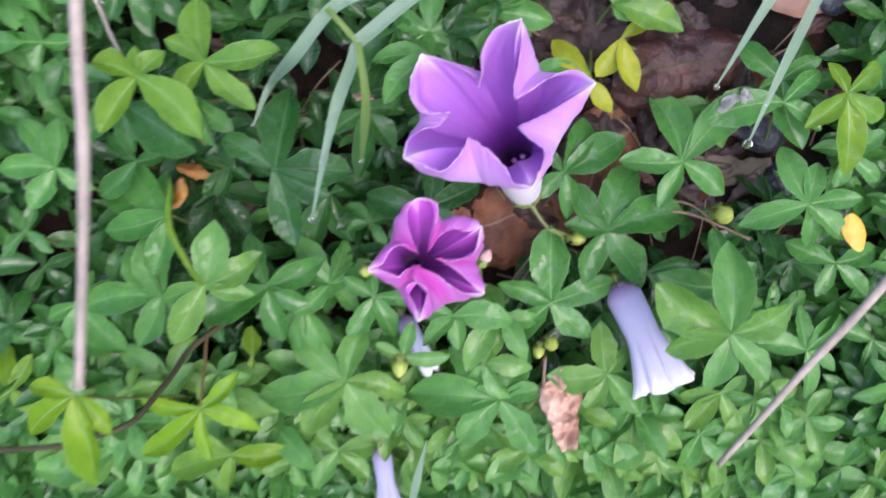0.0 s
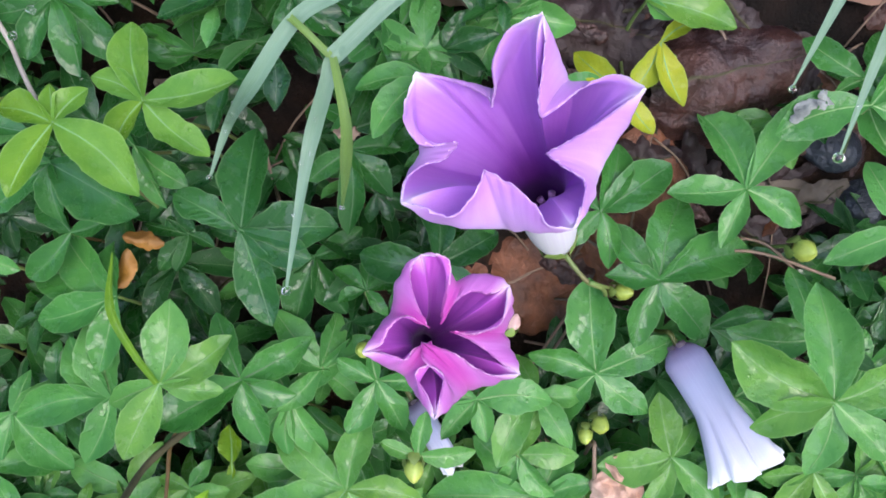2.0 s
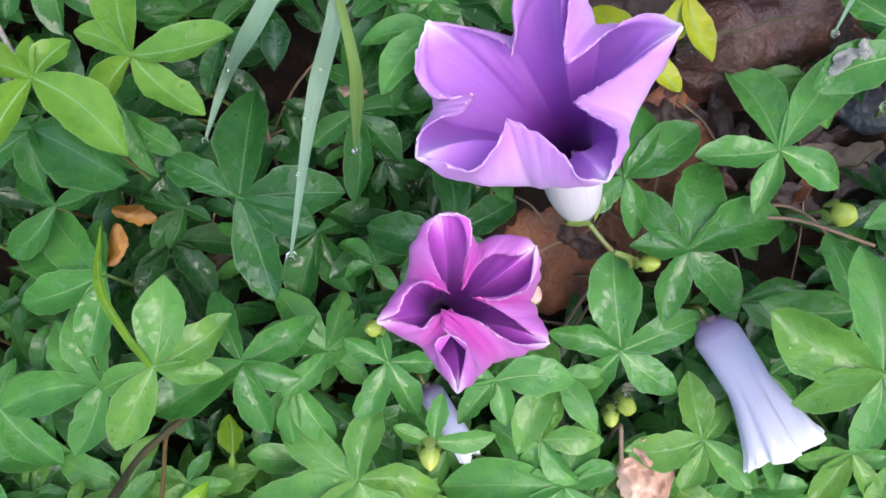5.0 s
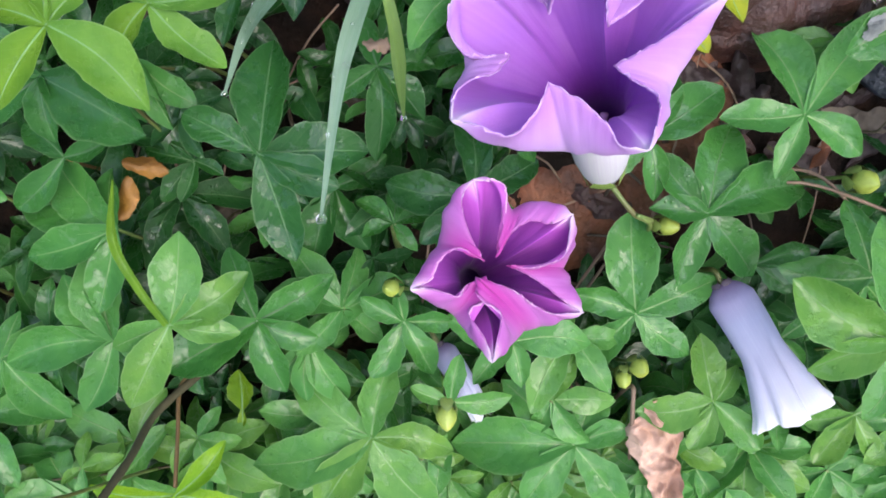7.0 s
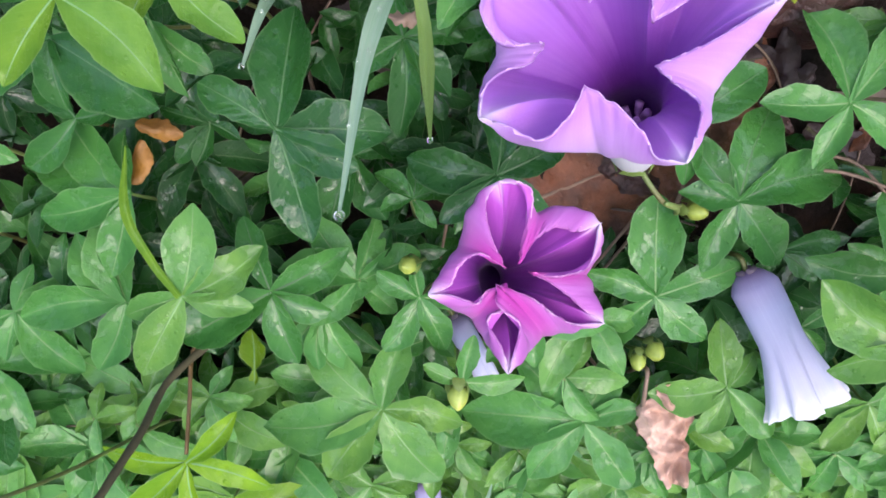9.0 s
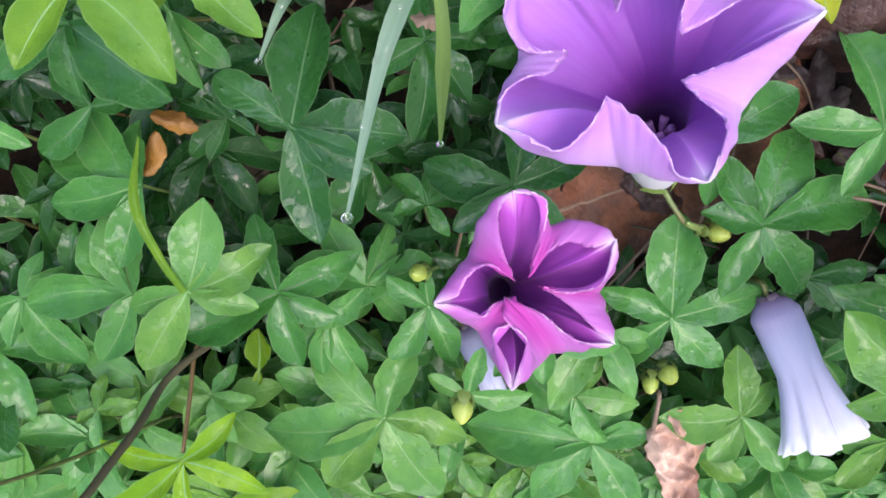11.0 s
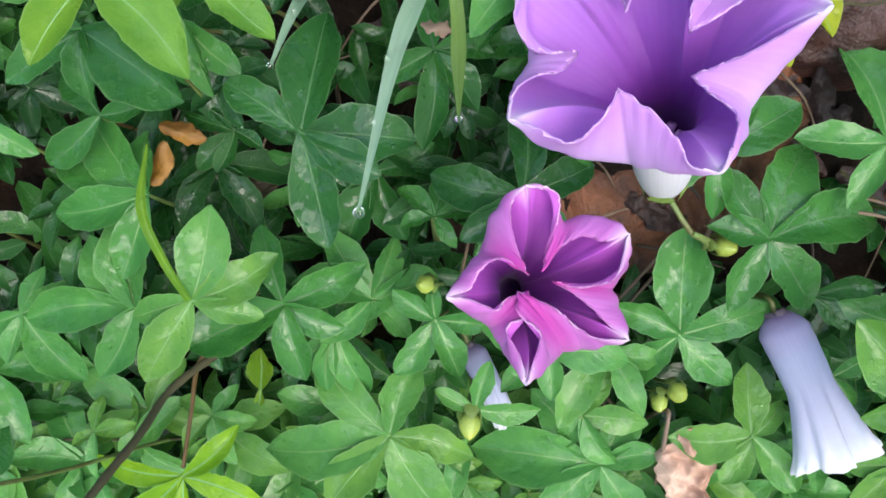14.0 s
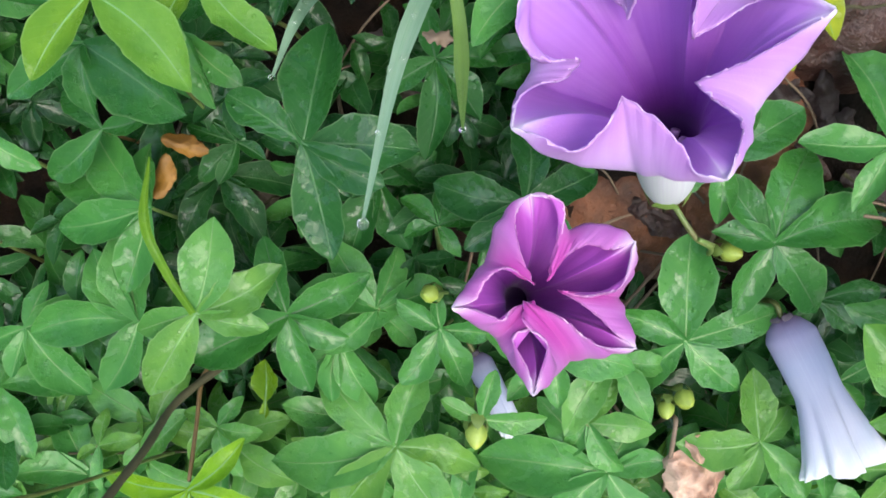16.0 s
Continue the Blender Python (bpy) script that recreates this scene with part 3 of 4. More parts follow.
vine_leaf(0.2384, 0.0741, -0.0181, 0.49, [(156, 23, 0.46), (-112, 26, 0.46), (-46, 25, 0.46)])
vine_leaf(-0.0578, 0.0146, -0.0301, 0.67, [(148, 28, 0.46), (12, 28, 0.46), (-120, 24, 0.46), (-40, 23, 0.46)])
vine_leaf(-0.0169, 0.0146, -0.0463, 0.67, [(135, 26, 0.46), (18, 20, 0.46), (-90, 25, 0.46)])
vine_leaf(-0.0350, 0.1795, 0.0755, 0.34, [(141, 17, 0.46), (67, 20, 0.46), (14, 22, 0.60)])
vine_leaf(-0.1460, 0.1461, 0.0699, 0.29, [(-143, 26, 0.46), (140, 20, 0.46), (16, 19, 0.46)])
vine_leaf(-0.1677, 0.1776, 0.1079, 0.34, [(-19, 23, 0.40), (121, 14, 0.46), (-106, 17, 0.50)])
vine_leaf(-0.0190, 0.0576, 0.0327, 0.67, [(76, 17, 0.50), (1, 23, 0.42), (158, 15, 0.40)])
vine_leaf(-0.1154, 0.1707, 0.0896, 0.54, [(-44, 24, 0.40), (-71, 25, 0.40), (120, 10, 0.46)])
kept = rng.getstate()
vine_leaf(-0.1375, 0.0300, 0.1250, 0.93, [(-82, 36, 0.42), (-140, 24, 0.46), (-45, 20, 0.46), (-190, 18, 0.46)], (0, 0))
rng.setstate(kept)

# ---- flowers ----
def petal_frame(tips, centre, axis):
    side = axis.orthogonal().normalized()
    other = axis.cross(side)
    return [math.atan2((t - centre).dot(other), (t - centre).dot(side)) for t in tips], side, other


def corolla(heart, tips, notches, elbows, bends, bulges, base, throat, r_base, r_throat, rise, mats, seed, ruffle=0.0008, lip_width=0.0016, half=40, rows=16, fold_rows=9, tube_rows=8):
    """A funnel flower as one thin shell: five lobes, with the limb folded in between them.
    All places in millimetres: x and y from the heart, z from the ground's zero. A margin runs from a tip by three bends in to
    a notch; an elbow is the crest of the fold below that notch, and the bulges round the outline between tips and elbows."""
    place = lambda q: Vector((q[0] / 1000, q[1] / 1000, q[2] / 1000)) + Vector(heart)
    tips, notches, elbows = [place(q) for q in tips], [place(q) for q in notches], [place(q) for q in elbows]
    mid_tip = sum(tips, Vector()) / 5
    up = (mid_tip - throat).normalized()
    angles, side, other = petal_frame(tips, throat, up)
    un = [angles[0]]
    for a in angles[1:]:
        while a - un[-1] > math.pi:
            a -= 2 * math.pi
        while a - un[-1] < -math.pi:
            a += 2 * math.pi
        un.append(a)
    turn = 2 * math.pi if un[-1] > un[0] else -2 * math.pi
    un.append(un[0] + turn)
    rim, crest, ang, pinch = [], [], [], []
    for i in range(5):
        mid = (un[i] + un[i + 1]) / 2
        for flip in (False, True):
            k0 = (i + 1) % 5 if flip else i
            tip, notch, elbow = tips[k0], notches[i], elbows[i]
            a0 = un[i + 1] if flip else un[i]
            row = bends[2 * i + flip]
            line = [tip]
            for q, share in zip((0, 2, 4), (0.25, 0.5, 0.78)):
                p = place((row[q], row[q + 1], 0))
                p.z = tip.z + (notch.z - tip.z) * share
                line.append(p)
            line = spline(line + [notch], half // 4)
            out = (tip + elbow) / 2 - mid_tip
            out = (out - up * out.dot(up)).normalized()
            knee = (tip + elbow) / 2 + out * bulges[2 * i + flip] * 2 / 1000
            for k in range(half):
                f = k / half
                f = 1 - f if flip else f
                rim.append(line[half - k if flip else k])
                crest.append(tip * (1 - f) ** 2 + knee * (2 * f * (1 - f)) + elbow * f * f)
                ang.append(a0 + (mid - a0) * f)
                pinch.append(f)
    cols, grid, us = len(rim), [], []
    for _ in range(2):
        rim = [p * 0.5 + (rim[j - 1] + rim[(j + 1) % cols]) * 0.25 if 0.02 < pinch[j] < 0.97 else p for j, p in enumerate(rim)]
        crest = [p * 0.5 + (crest[j - 1] + crest[(j + 1) % cols]) * 0.25 for j, p in enumerate(crest)]
    for j in range(cols):
        f = pinch[j]
        d = side * math.cos(ang[j]) + other * math.sin(ang[j])
        ring, foot, top = throat + d * r_throat, base + d * r_base, crest[j]
        line = [base + d * r_base * 0.05] + [foot.lerp(ring, k / tube_rows) + d * (0.25 * r_throat * math.sin(math.pi * k / tube_rows)) for k in range(tube_rows)]
        u = [0.30 * k / tube_rows for k in range(tube_rows + 1)]
        reach = (top - throat) - up * (top - throat).dot(up)
        rad, tall = reach.length, max(0.004, (top - ring).dot(up))
        p1 = ring + up * min(rise, 0.8 * tall) + d * 0.05 * rad
        p2 = top - d * 0.42 * rad * (1 - f) - up * (0.06 + 0.34 * f) * tall
        far = 1 - 0.26 * f ** 0.6
        sway = (up * noise.noise(Vector((j * 0.10, seed, 1))) + d * noise.noise(Vector((j * 0.13, seed, 6)))) * ruffle * 1.5
        for k in range(rows + 1):
            line.append(bezier(ring, p1, p2, top, k / rows) + sway * (k / rows) ** 2)
            u.append(0.31 + (far - 0.35) * k / rows)
        end = rim[j]
        span = (end - top).length
        q1, q2 = top + up * 0.34 * span + d * 0.04 * span, end + (top - end) * 0.34 + up * 0.16 * span
        fine = (up * noise.noise(Vector((j * 0.35, seed * 2.0, 0))) + d * noise.noise(Vector((j * 0.41, seed * 2.0, 9)))) * ruffle * (0.4 + f)
        for k in range(1, fold_rows + 1):
            line.append(bezier(top, q1, q2, end, k / fold_rows) + sway * (1 - k / fold_rows) + fine * (k / fold_rows) ** 2)
            u.append(far - 0.04 + (0.985 - far) * k / fold_rows)
        # a narrow frilled lip, turned back and toothed
        tooth = 0.70 + 0.6 * noise.noise(Vector((j * 0.37, seed, 0))) + 0.75 * noise.noise(Vector((j * 0.83, seed, 5)))
        inward = (end - top).normalized() if span > 0.003 else d
        lip = (up * (0.45 + 0.6 * noise.noise(Vector((j * 0.5, seed, 3)))) - inward * 0.55 * min(1.0, span / 0.006) + d * 0.4 * (1 - f)) * lip_width * tooth
        line += [end + fine + lip * 0.5, end + fine * 1.2 + lip]
        u += [0.975, 1.0]
        grid.append(line)
        us.append(u)
    n = len(grid[0])
    verts = [grid[j][i] for j in range(cols) for i in range(n)]
    uvs = [(us[j][i], j / cols) for j in range(cols) for i in range(n)]
    faces = [(j * n + i, ((j + 1) % cols) * n + i, ((j + 1) % cols) * n + i + 1, j * n + i + 1) for j in range(cols) for i in range(n - 1)]
    if turn < 0:
        faces = [f[::-1] for f in faces]
    # the second skin, half a millimetre outside the first
    normal = [Vector() for _ in verts]
    for f in faces:
        nn = (verts[f[1]] - verts[f[0]]).cross(verts[f[3]] - verts[f[0]])
        for k in f:
            normal[k] += nn
    hub = base + (throat - base).normalized() * (verts[4] - base).dot((throat - base).normalized())
    away = 1 if normal[4].dot(verts[4] - hub) > 0 else -1
    outer = [v + nn.normalized() * away * 0.0005 * min(1, (n - 1 - k % n) / 2) for k, (v, nn) in enumerate(zip(verts, normal))]
    count = len(verts)
    all_faces = faces + [tuple(k + count for k in f[::-1]) for f in faces]
    return mesh_of("corolla", verts + outer, all_faces, uvs + uvs, mats, [0] * len(faces) + [1] * len(faces))


def sepals(base, axis, r, length, mat):
    verts, faces, uvs = [], [], []
    side = axis.orthogonal().normalized()
    other = axis.cross(side)
    for i in range(5):
        a = 2 * math.pi * i / 5
        d, e = side * math.cos(a) + other * math.sin(a), other * math.cos(a) - side * math.sin(a)
        k0 = len(verts)
        for u in range(5):
            s = u / 4
            for c in (-1, 0, 1):
                w = r * 0.75 * math.sin(math.pi * min(0.97, 0.25 + 0.75 * s)) * c
                verts.append(base + axis * (length * s - 0.001) + d * (r * (1.08 + 0.15 * math.sin(3 * s) + (0.05 if c == 0 else -0.05))) + e * w)
                uvs.append((s, 0.5 + 0.5 * c))
        for u in range(4):
            for c in range(2):
                k = k0 + u * 3 + c
                faces.append((k, k + 1, k + 4, k + 3))
    return mesh_of("calyx", verts, faces, uvs, [mat])


def flower(label, heart, tips, notches, elbows, bends, bulges, base, throat, r_base, r_throat, rise, mats, seed, stalk, ruffle=0.0008, stamens=4, lip=0.0016):
    f = thing("morning_glory_flower", Matrix.Translation(base), label, "flower", "open morning glory flowers")
    o = Vector(base)
    part("corolla", corolla(Vector((*heart, 0)) - o, tips, notches, elbows, bends, bulges, Vector(), Vector(throat) - o, r_base, r_throat, rise, mats, seed, ruffle, lip), f)
    axis = (Vector(throat) - o).normalized()
    part("calyx", sepals(Vector(), axis, r_base, 0.007, SEPAL), f, "small green sepals")
    part("flower_stalk", tube(spline([Vector(p) - o for p in stalk], 6), (0.0011, 0.0010), 6, STEM, name="flower_stalk"), f, "slender green stalk")
    side = axis.orthogonal().normalized()
    other = axis.cross(side)
    th = Vector(throat) - o
    for i in range(stamens):
        a = 1.3 * i + seed
        d = side * math.cos(a) + other * math.sin(a)
        q = th + Vector((0.0006, 0.0034, 0)) + d * r_throat * 0.30 - axis * (0.009 + 0.0015 * i)
        stamen = part("stamen", tube(spline([th - axis * 0.030 + d * 0.001, th - axis * 0.016 + d * r_throat * 0.3, q], 3), 0.0004, 5, ANTHER, name="stamen"), f, "pale lilac stamen")
        part("anther", tube([q - axis * 0.0026, q - axis * 0.0010, q + axis * 0.0012 + d * 0.0008, q + axis * 0.0026 + d * 0.0016], (0.0011, 0.0015), 7, ANTHER, name="anther"), stamen)
    return f


flower("large open violet morning glory with a dark throat", (0.0213, 0.1400),
       [(10.7, 33.7, 149.0), (39.8, 9.6, 142.0), (15.2, -29.2, 131.0), (-35.6, -15.0, 126.0), (-29.3, 35.8, 117.0)],
       [(9.4, 8.7, 129.0), (9.7, -2.1, 127.0), (-10.1, -9.9, 135.5), (-16.6, 9.6, 116.0), (-5.1, 18.0, 122.0)],
       [(20.4, 22.5, 125.0), (26.1, -7.3, 122.0), (-3.7, -21.3, 117.5), (-29.2, 7.6, 111.0), (-3.4, 26.5, 117.0)],
       [(11.1, 27.0, 9.9, 19.7, 8.3, 11.3), (32.8, 17.2, 24.0, 16.4, 15.6, 11.6), (30.8, 5.5, 21.7, 0.9, 14.9, -0.9), (18.4, -21.8, 20.5, -12.7, 15.3, -8.3), (7.5, -27.8, 5.4, -23.2, -1.3, -15.6),
        (-29.0, -17.6, -20.8, -22.7, -13.5, -16.8), (-34.0, -6.0, -28.4, -0.4, -21.3, 2.7), (-34.6, 20.7, -30.7, 10.3, -24.2, 8.3), (-19.2, 32.3, -11.2, 27.3, -5.7, 22.4), (-0.1, 32.8, -4.6, 26.1, -3.9, 21.6)],
       (0.5, 1.0, 0.5, 2.0, 2.0, 4.5, 2.0, 1.0, 1.0, 3.0),
       (0.0408, 0.1325, 0.0592), (0.0330, 0.1375, 0.0930), 0.0062, 0.0085, 0.020, [BIG_IN, BIG_OUT], 4,
       [(0.0408, 0.1325, 0.0592), (0.0440, 0.1285, 0.0545), (0.0520, 0.1190, 0.0490), (0.0610, 0.1180, 0.0360), (0.0680, 0.1240, -0.0200)], 0.0007, 4, 0.0024)
flower("small half-open magenta morning glory with pale star tips", (-0.0066, 0.0835),
       [(-3.0, 25.5, 121.0), (22.9, 14.4, 119.0), (24.5, -10.9, 110.0), (-1.9, -23.7, 117.0), (-21.9, -3.5, 120.0)],
       [(1.6, 4.2, 117.0), (4.3, 2.6, 115.0), (-4.4, -0.8, 118.0), (-1.4, -0.4, 116.0), (-1.8, 2.8, 119.0)],
       [(6.3, 18.2, 114.0), (20.4, 2.7, 105.0), (7.6, -13.4, 102.0), (-10.4, -8.5, 109.0), (-13.2, 10.3, 113.0)],
       [(5.0, 24.2, 5.5, 18.0, 2.8, 9.5), (17.3, 12.3, 11.6, 13.7, 5.3, 10.2), (19.8, 3.3, 14.8, 1.4, 10.2, 1.0), (19.5, -7.9, 14.8, -3.7, 9.5, -0.1), (15.5, -10.9, 10.2, -8.2, 4.8, -4.3),
        (-0.4, -18.4, 1.2, -11.0, -4.4, -6.6), (-3.3, -17.0, -7.0, -9.6, -1.0, -6.2), (-16.0, -3.5, -9.3, -5.8, -7.2, -2.6), (-16.2, -1.3, -13.5, 4.0, -8.0, 7.0), (-6.4, 21.4, -6.2, 14.7, -4.2, 8.3)],
       (3.5, 3.5, 2.0, 0.5, 0.5, 0.5, 0.5, 0.5, 0.5, 3.5),
       (-0.0020, 0.0930, 0.0620), (-0.0120, 0.0868, 0.0950), 0.0045, 0.0040, 0.013, [SMALL_IN, SMALL_OUT], 9,
       [(-0.0020, 0.0930, 0.0620), (-0.0010, 0.0950, 0.0560), (0.0000, 0.0980, 0.0300), (0.0050, 0.1000, -0.0400)], 0.0006, 0, 0.0018)

# ---- wilted flowers ----
def wilted_flower(label, start, end, r_mid, r_end, seed, squash=0.7, bend=(0, 0, 0.004)):
    a, b = Vector(start), Vector(end)
    ob = thing("wilted_flower", Matrix.Translation(a), label, "flower", "closed wilted flowers")
    way = b - a
    axis = way.normalized()
    side = axis.cross(Vector((0, -0.26, 0.966))).normalized()
    up = side.cross(axis)
    rnd = random.Random(seed)
    cols, rows, verts, uvs, faces = 90, 40, [], [], []
    ph = [rnd.uniform(0, 6.28) for _ in range(4)]
    for i in range(rows + 1):
        s = i / rows
        if s < 0.12:
            r = r_mid * (0.30 + 0.62 * (s / 0.12) ** 0.6)
        elif s < 0.50:
            r = r_mid * (0.92 - 0.06 * (s - 0.12) / 0.38)
        else:
            k = (s - 0.50) / 0.50
            r = r_mid * 0.86 + (r_end - r_mid * 0.86) * (k ** 1.25 if k < 0.88 else 0.88 ** 1.25 + 0.12 * math.sin((k - 0.88) * 15))
        deep = max(0.0, (s - 0.42) / 0.58)
        for k in range(cols):
            t = 2 * math.pi * k / cols
            pleat = 1 - 0.17 * deep ** 0.8 * (0.5 + 0.5 * math.cos(5 * t + ph[0] + 0.5 * math.sin(t))) ** 5 - 0.48 * deep ** 0.9 * math.exp(-((t - 1.95) / 0.17) ** 2) + 0.02 * deep * math.sin(11 * t + ph[1])
            frill = 0.055 * max(0.0, (s - 0.88) / 0.12) * math.sin(17 * t + ph[2]) * r_end / max(r, 1e-6)
            q = axis * (way.length * s + (0.0014 * math.sin(2 * t + ph[3]) + 0.0016 * noise.noise(Vector((2.2 * math.cos(t), 2.2 * math.sin(t), seed)))) * max(0, (s - 0.9) * 10))
            q += Vector(bend) * math.sin(math.pi * s)
            q += (side * math.cos(t) + up * math.sin(t) * squash) * r * (pleat + frill)
            verts.append(q)
            uvs.append((s, k / cols))
    for i in range(rows):
        for k in range(cols):
            j = (k + 1) % cols
            faces.append((i * cols + k, (i + 1) * cols + k, (i + 1) * cols + j, i * cols + j))
    # the closed mouth, drawn in
    last = rows * cols
    inner = []
    for ring, (f, back) in enumerate(((0.72, 0.002), (0.38, 0.006), (0.1, 0.010))):
        base_i = len(verts)
        cen = axis * (way.length - back)
        for k in range(cols):
            v = verts[last + k]
            verts.append(cen + (v - axis * way.length) * f + axis * 0.0005 * math.sin(9 * k))
            uvs.append((0.97 - 0.03 * ring, k / cols))
        prev = last if ring == 0 else base_i - cols
        for k in range(cols):
            j = (k + 1) % cols
            faces.append((prev + k, base_i + k, base_i + j, prev + j))
    part("corolla", mesh_of("corolla", verts, faces, uvs, [WILT]), ob)
    part("calyx", sepals(Vector(), axis, r_mid * 0.32, 0.003, plain("grey_purple_sepal", (0.09, 0.07, 0.10), 0.6)), ob, "dull purple-grey sepals")
    root = Vector((a.x - 0.008, a.y + 0.02, 0))
    root.z = bank(root.x, root.y)
    part("flower_stalk", tube(spline([Vector(), -axis * 0.006, (root - a) * 0.5 + Vector((0, 0, 0.004)), root - a], 5), 0.0011, 6, STEM, name="flower_stalk"), ob)


wilted_flower("closed wilted lavender-white morning glory with a frilled mouth", (0.0925, 0.0985, 0.0135), (0.1155, 0.0455, 0.0040), 0.0104, 0.0172, 3)
wilted_flower("closed pale wilted flower half hidden under leaves", (-0.0215, 0.0835, 0.0020), (-0.0060, 0.0550, -0.0060), 0.0058, 0.0048, 5)
wilted_flower("closed pale wilted flower low among the leaves", (-0.0345, 0.0160, -0.0310), (-0.0300, -0.0200, -0.0620), 0.0060, 0.0095, 8)


# ---- buds ----
def flower_bud(x, y, z, r, lean, label, stalk_to, mat=None):
    ob = thing("flower_bud", Matrix.Translation((x, y, z)), label, "flower bud", "round flower buds")
    axis = Vector(lean).normalized()
    side = axis.orthogonal().normalized()
    other = axis.cross(side)
    verts, faces, uvs = [], [], []
    for i in range(11):
        s = i / 10
        rr = r * (math.sin(math.pi * min(1, 0.06 + 0.94 * s)) ** 0.7) * (1 - 0.25 * s)
        for k in range(14):
            t = 2 * math.pi * k / 14
            q = axis * (r * 2.4 * (s - 0.45)) + (side * math.cos(t) + other * math.sin(t)) * rr * (1 + 0.06 * math.cos(5 * t))
            verts.append(q)
            uvs.append((s, k / 14))
    for i in range(10):
        for k in range(14):
            j = (k + 1) % 14
            faces.append((i * 14 + k, i * 14 + j, (i + 1) * 14 + j, (i + 1) * 14 + k))
    part("bud_body", mesh_of("bud_body", verts, faces, uvs, [mat or BUD]), ob)
    part("calyx", sepals(-axis * r * 1.15, axis, r * 0.78, r * 1.4, SEPAL), ob, "green sepals")
    end = Vector(stalk_to) - Vector((x, y, z))
    part("bud_stalk", tube(spline([-axis * r * 1.05, -axis * r * 1.9, end * 0.6, end], 5), 0.0008, 6, STEM, name="bud_stalk"), ob)


flower_bud(-0.0208, 0.0525, 0.0322, 0.0043, (0, -0.8, 0.3), "yellow-green oval flower bud on an upright stalk", (-0.0200, 0.0720, 0.0000))
flower_bud(-0.0377, 0.0986, 0.0439, 0.0036, (-0.3, -0.2, 0.8), "pale yellow round flower bud", (-0.0300, 0.1100, -0.0100))
flower_bud(0.0573, 0.0681, 0.0062, 0.0042, (0.1, -0.5, 0.8), "yellow-green round flower bud below a leaf", (0.0560, 0.0800, -0.0400))
flower_bud(0.0507, 0.0643, 0.0043, 0.0035, (-0.1, -0.7, 0.5), "small green flower bud beside a larger one", (0.0540, 0.0760, -0.0400))
flower_bud(0.0700, 0.1193, 0.0296, 0.0042, (0.5, -0.4, 0.7), "yellow-green round flower bud by a flower stalk", (0.0530, 0.1180, 0.0500))
flower_bud(0.1408, 0.1268, 0.0450, 0.0052, (0.2, -0.5, 0.8), "pale green fruit capsule on a thin stem", (0.1330, 0.1430, 0.0100))
flower_bud(0.0215, 0.1045, 0.0480, 0.0034, (0.4, 0.5, 0.6), "pinkish withered bud behind the small flower", (0.0190, 0.1000, 0.0050), plain("withered_pink", (0.55, 0.36, 0.33), 0.6))


# ---- grass blades ----
def grass_blade(points, width, mat, label, fold=0.35, taper=True):
    p = spline(points, 9)
    o = p[0].copy()
    ob = thing("grass_blade", Matrix.Translation(o), label, "grass", "wet grass blades")
    n, verts, uvs, faces = len(p), [], [], []
    for i, q in enumerate(p):
        way = (p[min(i + 1, n - 1)] - p[max(i - 1, 0)]).normalized()
        view = Vector((0.15, -0.3, 0.94))
        s = way.cross(view).normalized()
        up = s.cross(way)
        f = i / (n - 1)
        w = width * 0.5 * (min(1.0, 0.65 + 0.5 * f, (1.02 - f) * 2.6 + 0.10) if taper else 1.0)
        for c in (-1, -0.45, 0, 0.45, 1):
            verts.append(q - o + s * w * c + up * (abs(c) * w * fold))
            uvs.append((f, 0.5 + 0.5 * c))
    for i in range(n - 1):
        for c in range(4):
            k = i * 5 + c
            faces.append((k, k + 1, k + 6, k + 5))
    part("blade", mesh_of("blade", verts, faces, uvs, [mat]), ob)


grass_blade([(0.060, 0.245, 0.100), (0.022, 0.205, 0.150), (-0.0072, 0.1826, 0.1553), (-0.0322, 0.1662, 0.1456)], 0.0056, GRASS, "broad pale wet grass blade running to a joint", taper=False)
grass_blade([(-0.0290, 0.1688, 0.1478), (-0.0332, 0.1655, 0.1440), (-0.0352, 0.1600, 0.1400), (-0.0445, 0.1440, 0.1230), (-0.0520, 0.1022, 0.1185)], 0.0054, GRASS, "long pale wet grass blade bent down over the vine")
grass_blade([(0.050, 0.250, 0.105), (0.000, 0.208, 0.148), (-0.0270, 0.1890, 0.1480), (-0.0430, 0.1800, 0.1470), (-0.0600, 0.1665, 0.1330), (-0.0761, 0.1670, 0.1052), (-0.0838, 0.1520, 0.0980)], 0.0058, GRASS, "arching grass blade beaded with water")
grass_blade([(-0.0450, 0.1800, 0.1475), (-0.0400, 0.1740, 0.1480), (-0.0330, 0.1662, 0.1460)], 0.0024, GRASS_YELLOW, "short yellow-green grass stem between two joints", 0.8, False)
grass_blade([(-0.0322, 0.1660, 0.1455), (-0.0305, 0.1560, 0.1470), (-0.0282, 0.1400, 0.1490), (-0.0274, 0.1220, 0.1580), (-0.0267, 0.1063, 0.1700)], 0.0036, GRASS_YELLOW, "yellow-green grass sheath hanging from a joint", 0.6)
grass_blade([(0.190, 0.270, 0.110), (0.160, 0.225, 0.150), (0.1376, 0.1931, 0.1341), (0.1213, 0.1665, 0.1077)], 0.0048, GRASS, "short wet grass blade over brown leaf litter")
grass_blade([(0.200, 0.260, 0.115), (0.172, 0.222, 0.155), (0.1541, 0.1899, 0.1410), (0.1455, 0.1686, 0.1191), (0.1351, 0.1424, 0.1003)], 0.0050, GRASS, "long wet grass blade with a drop at its tip")
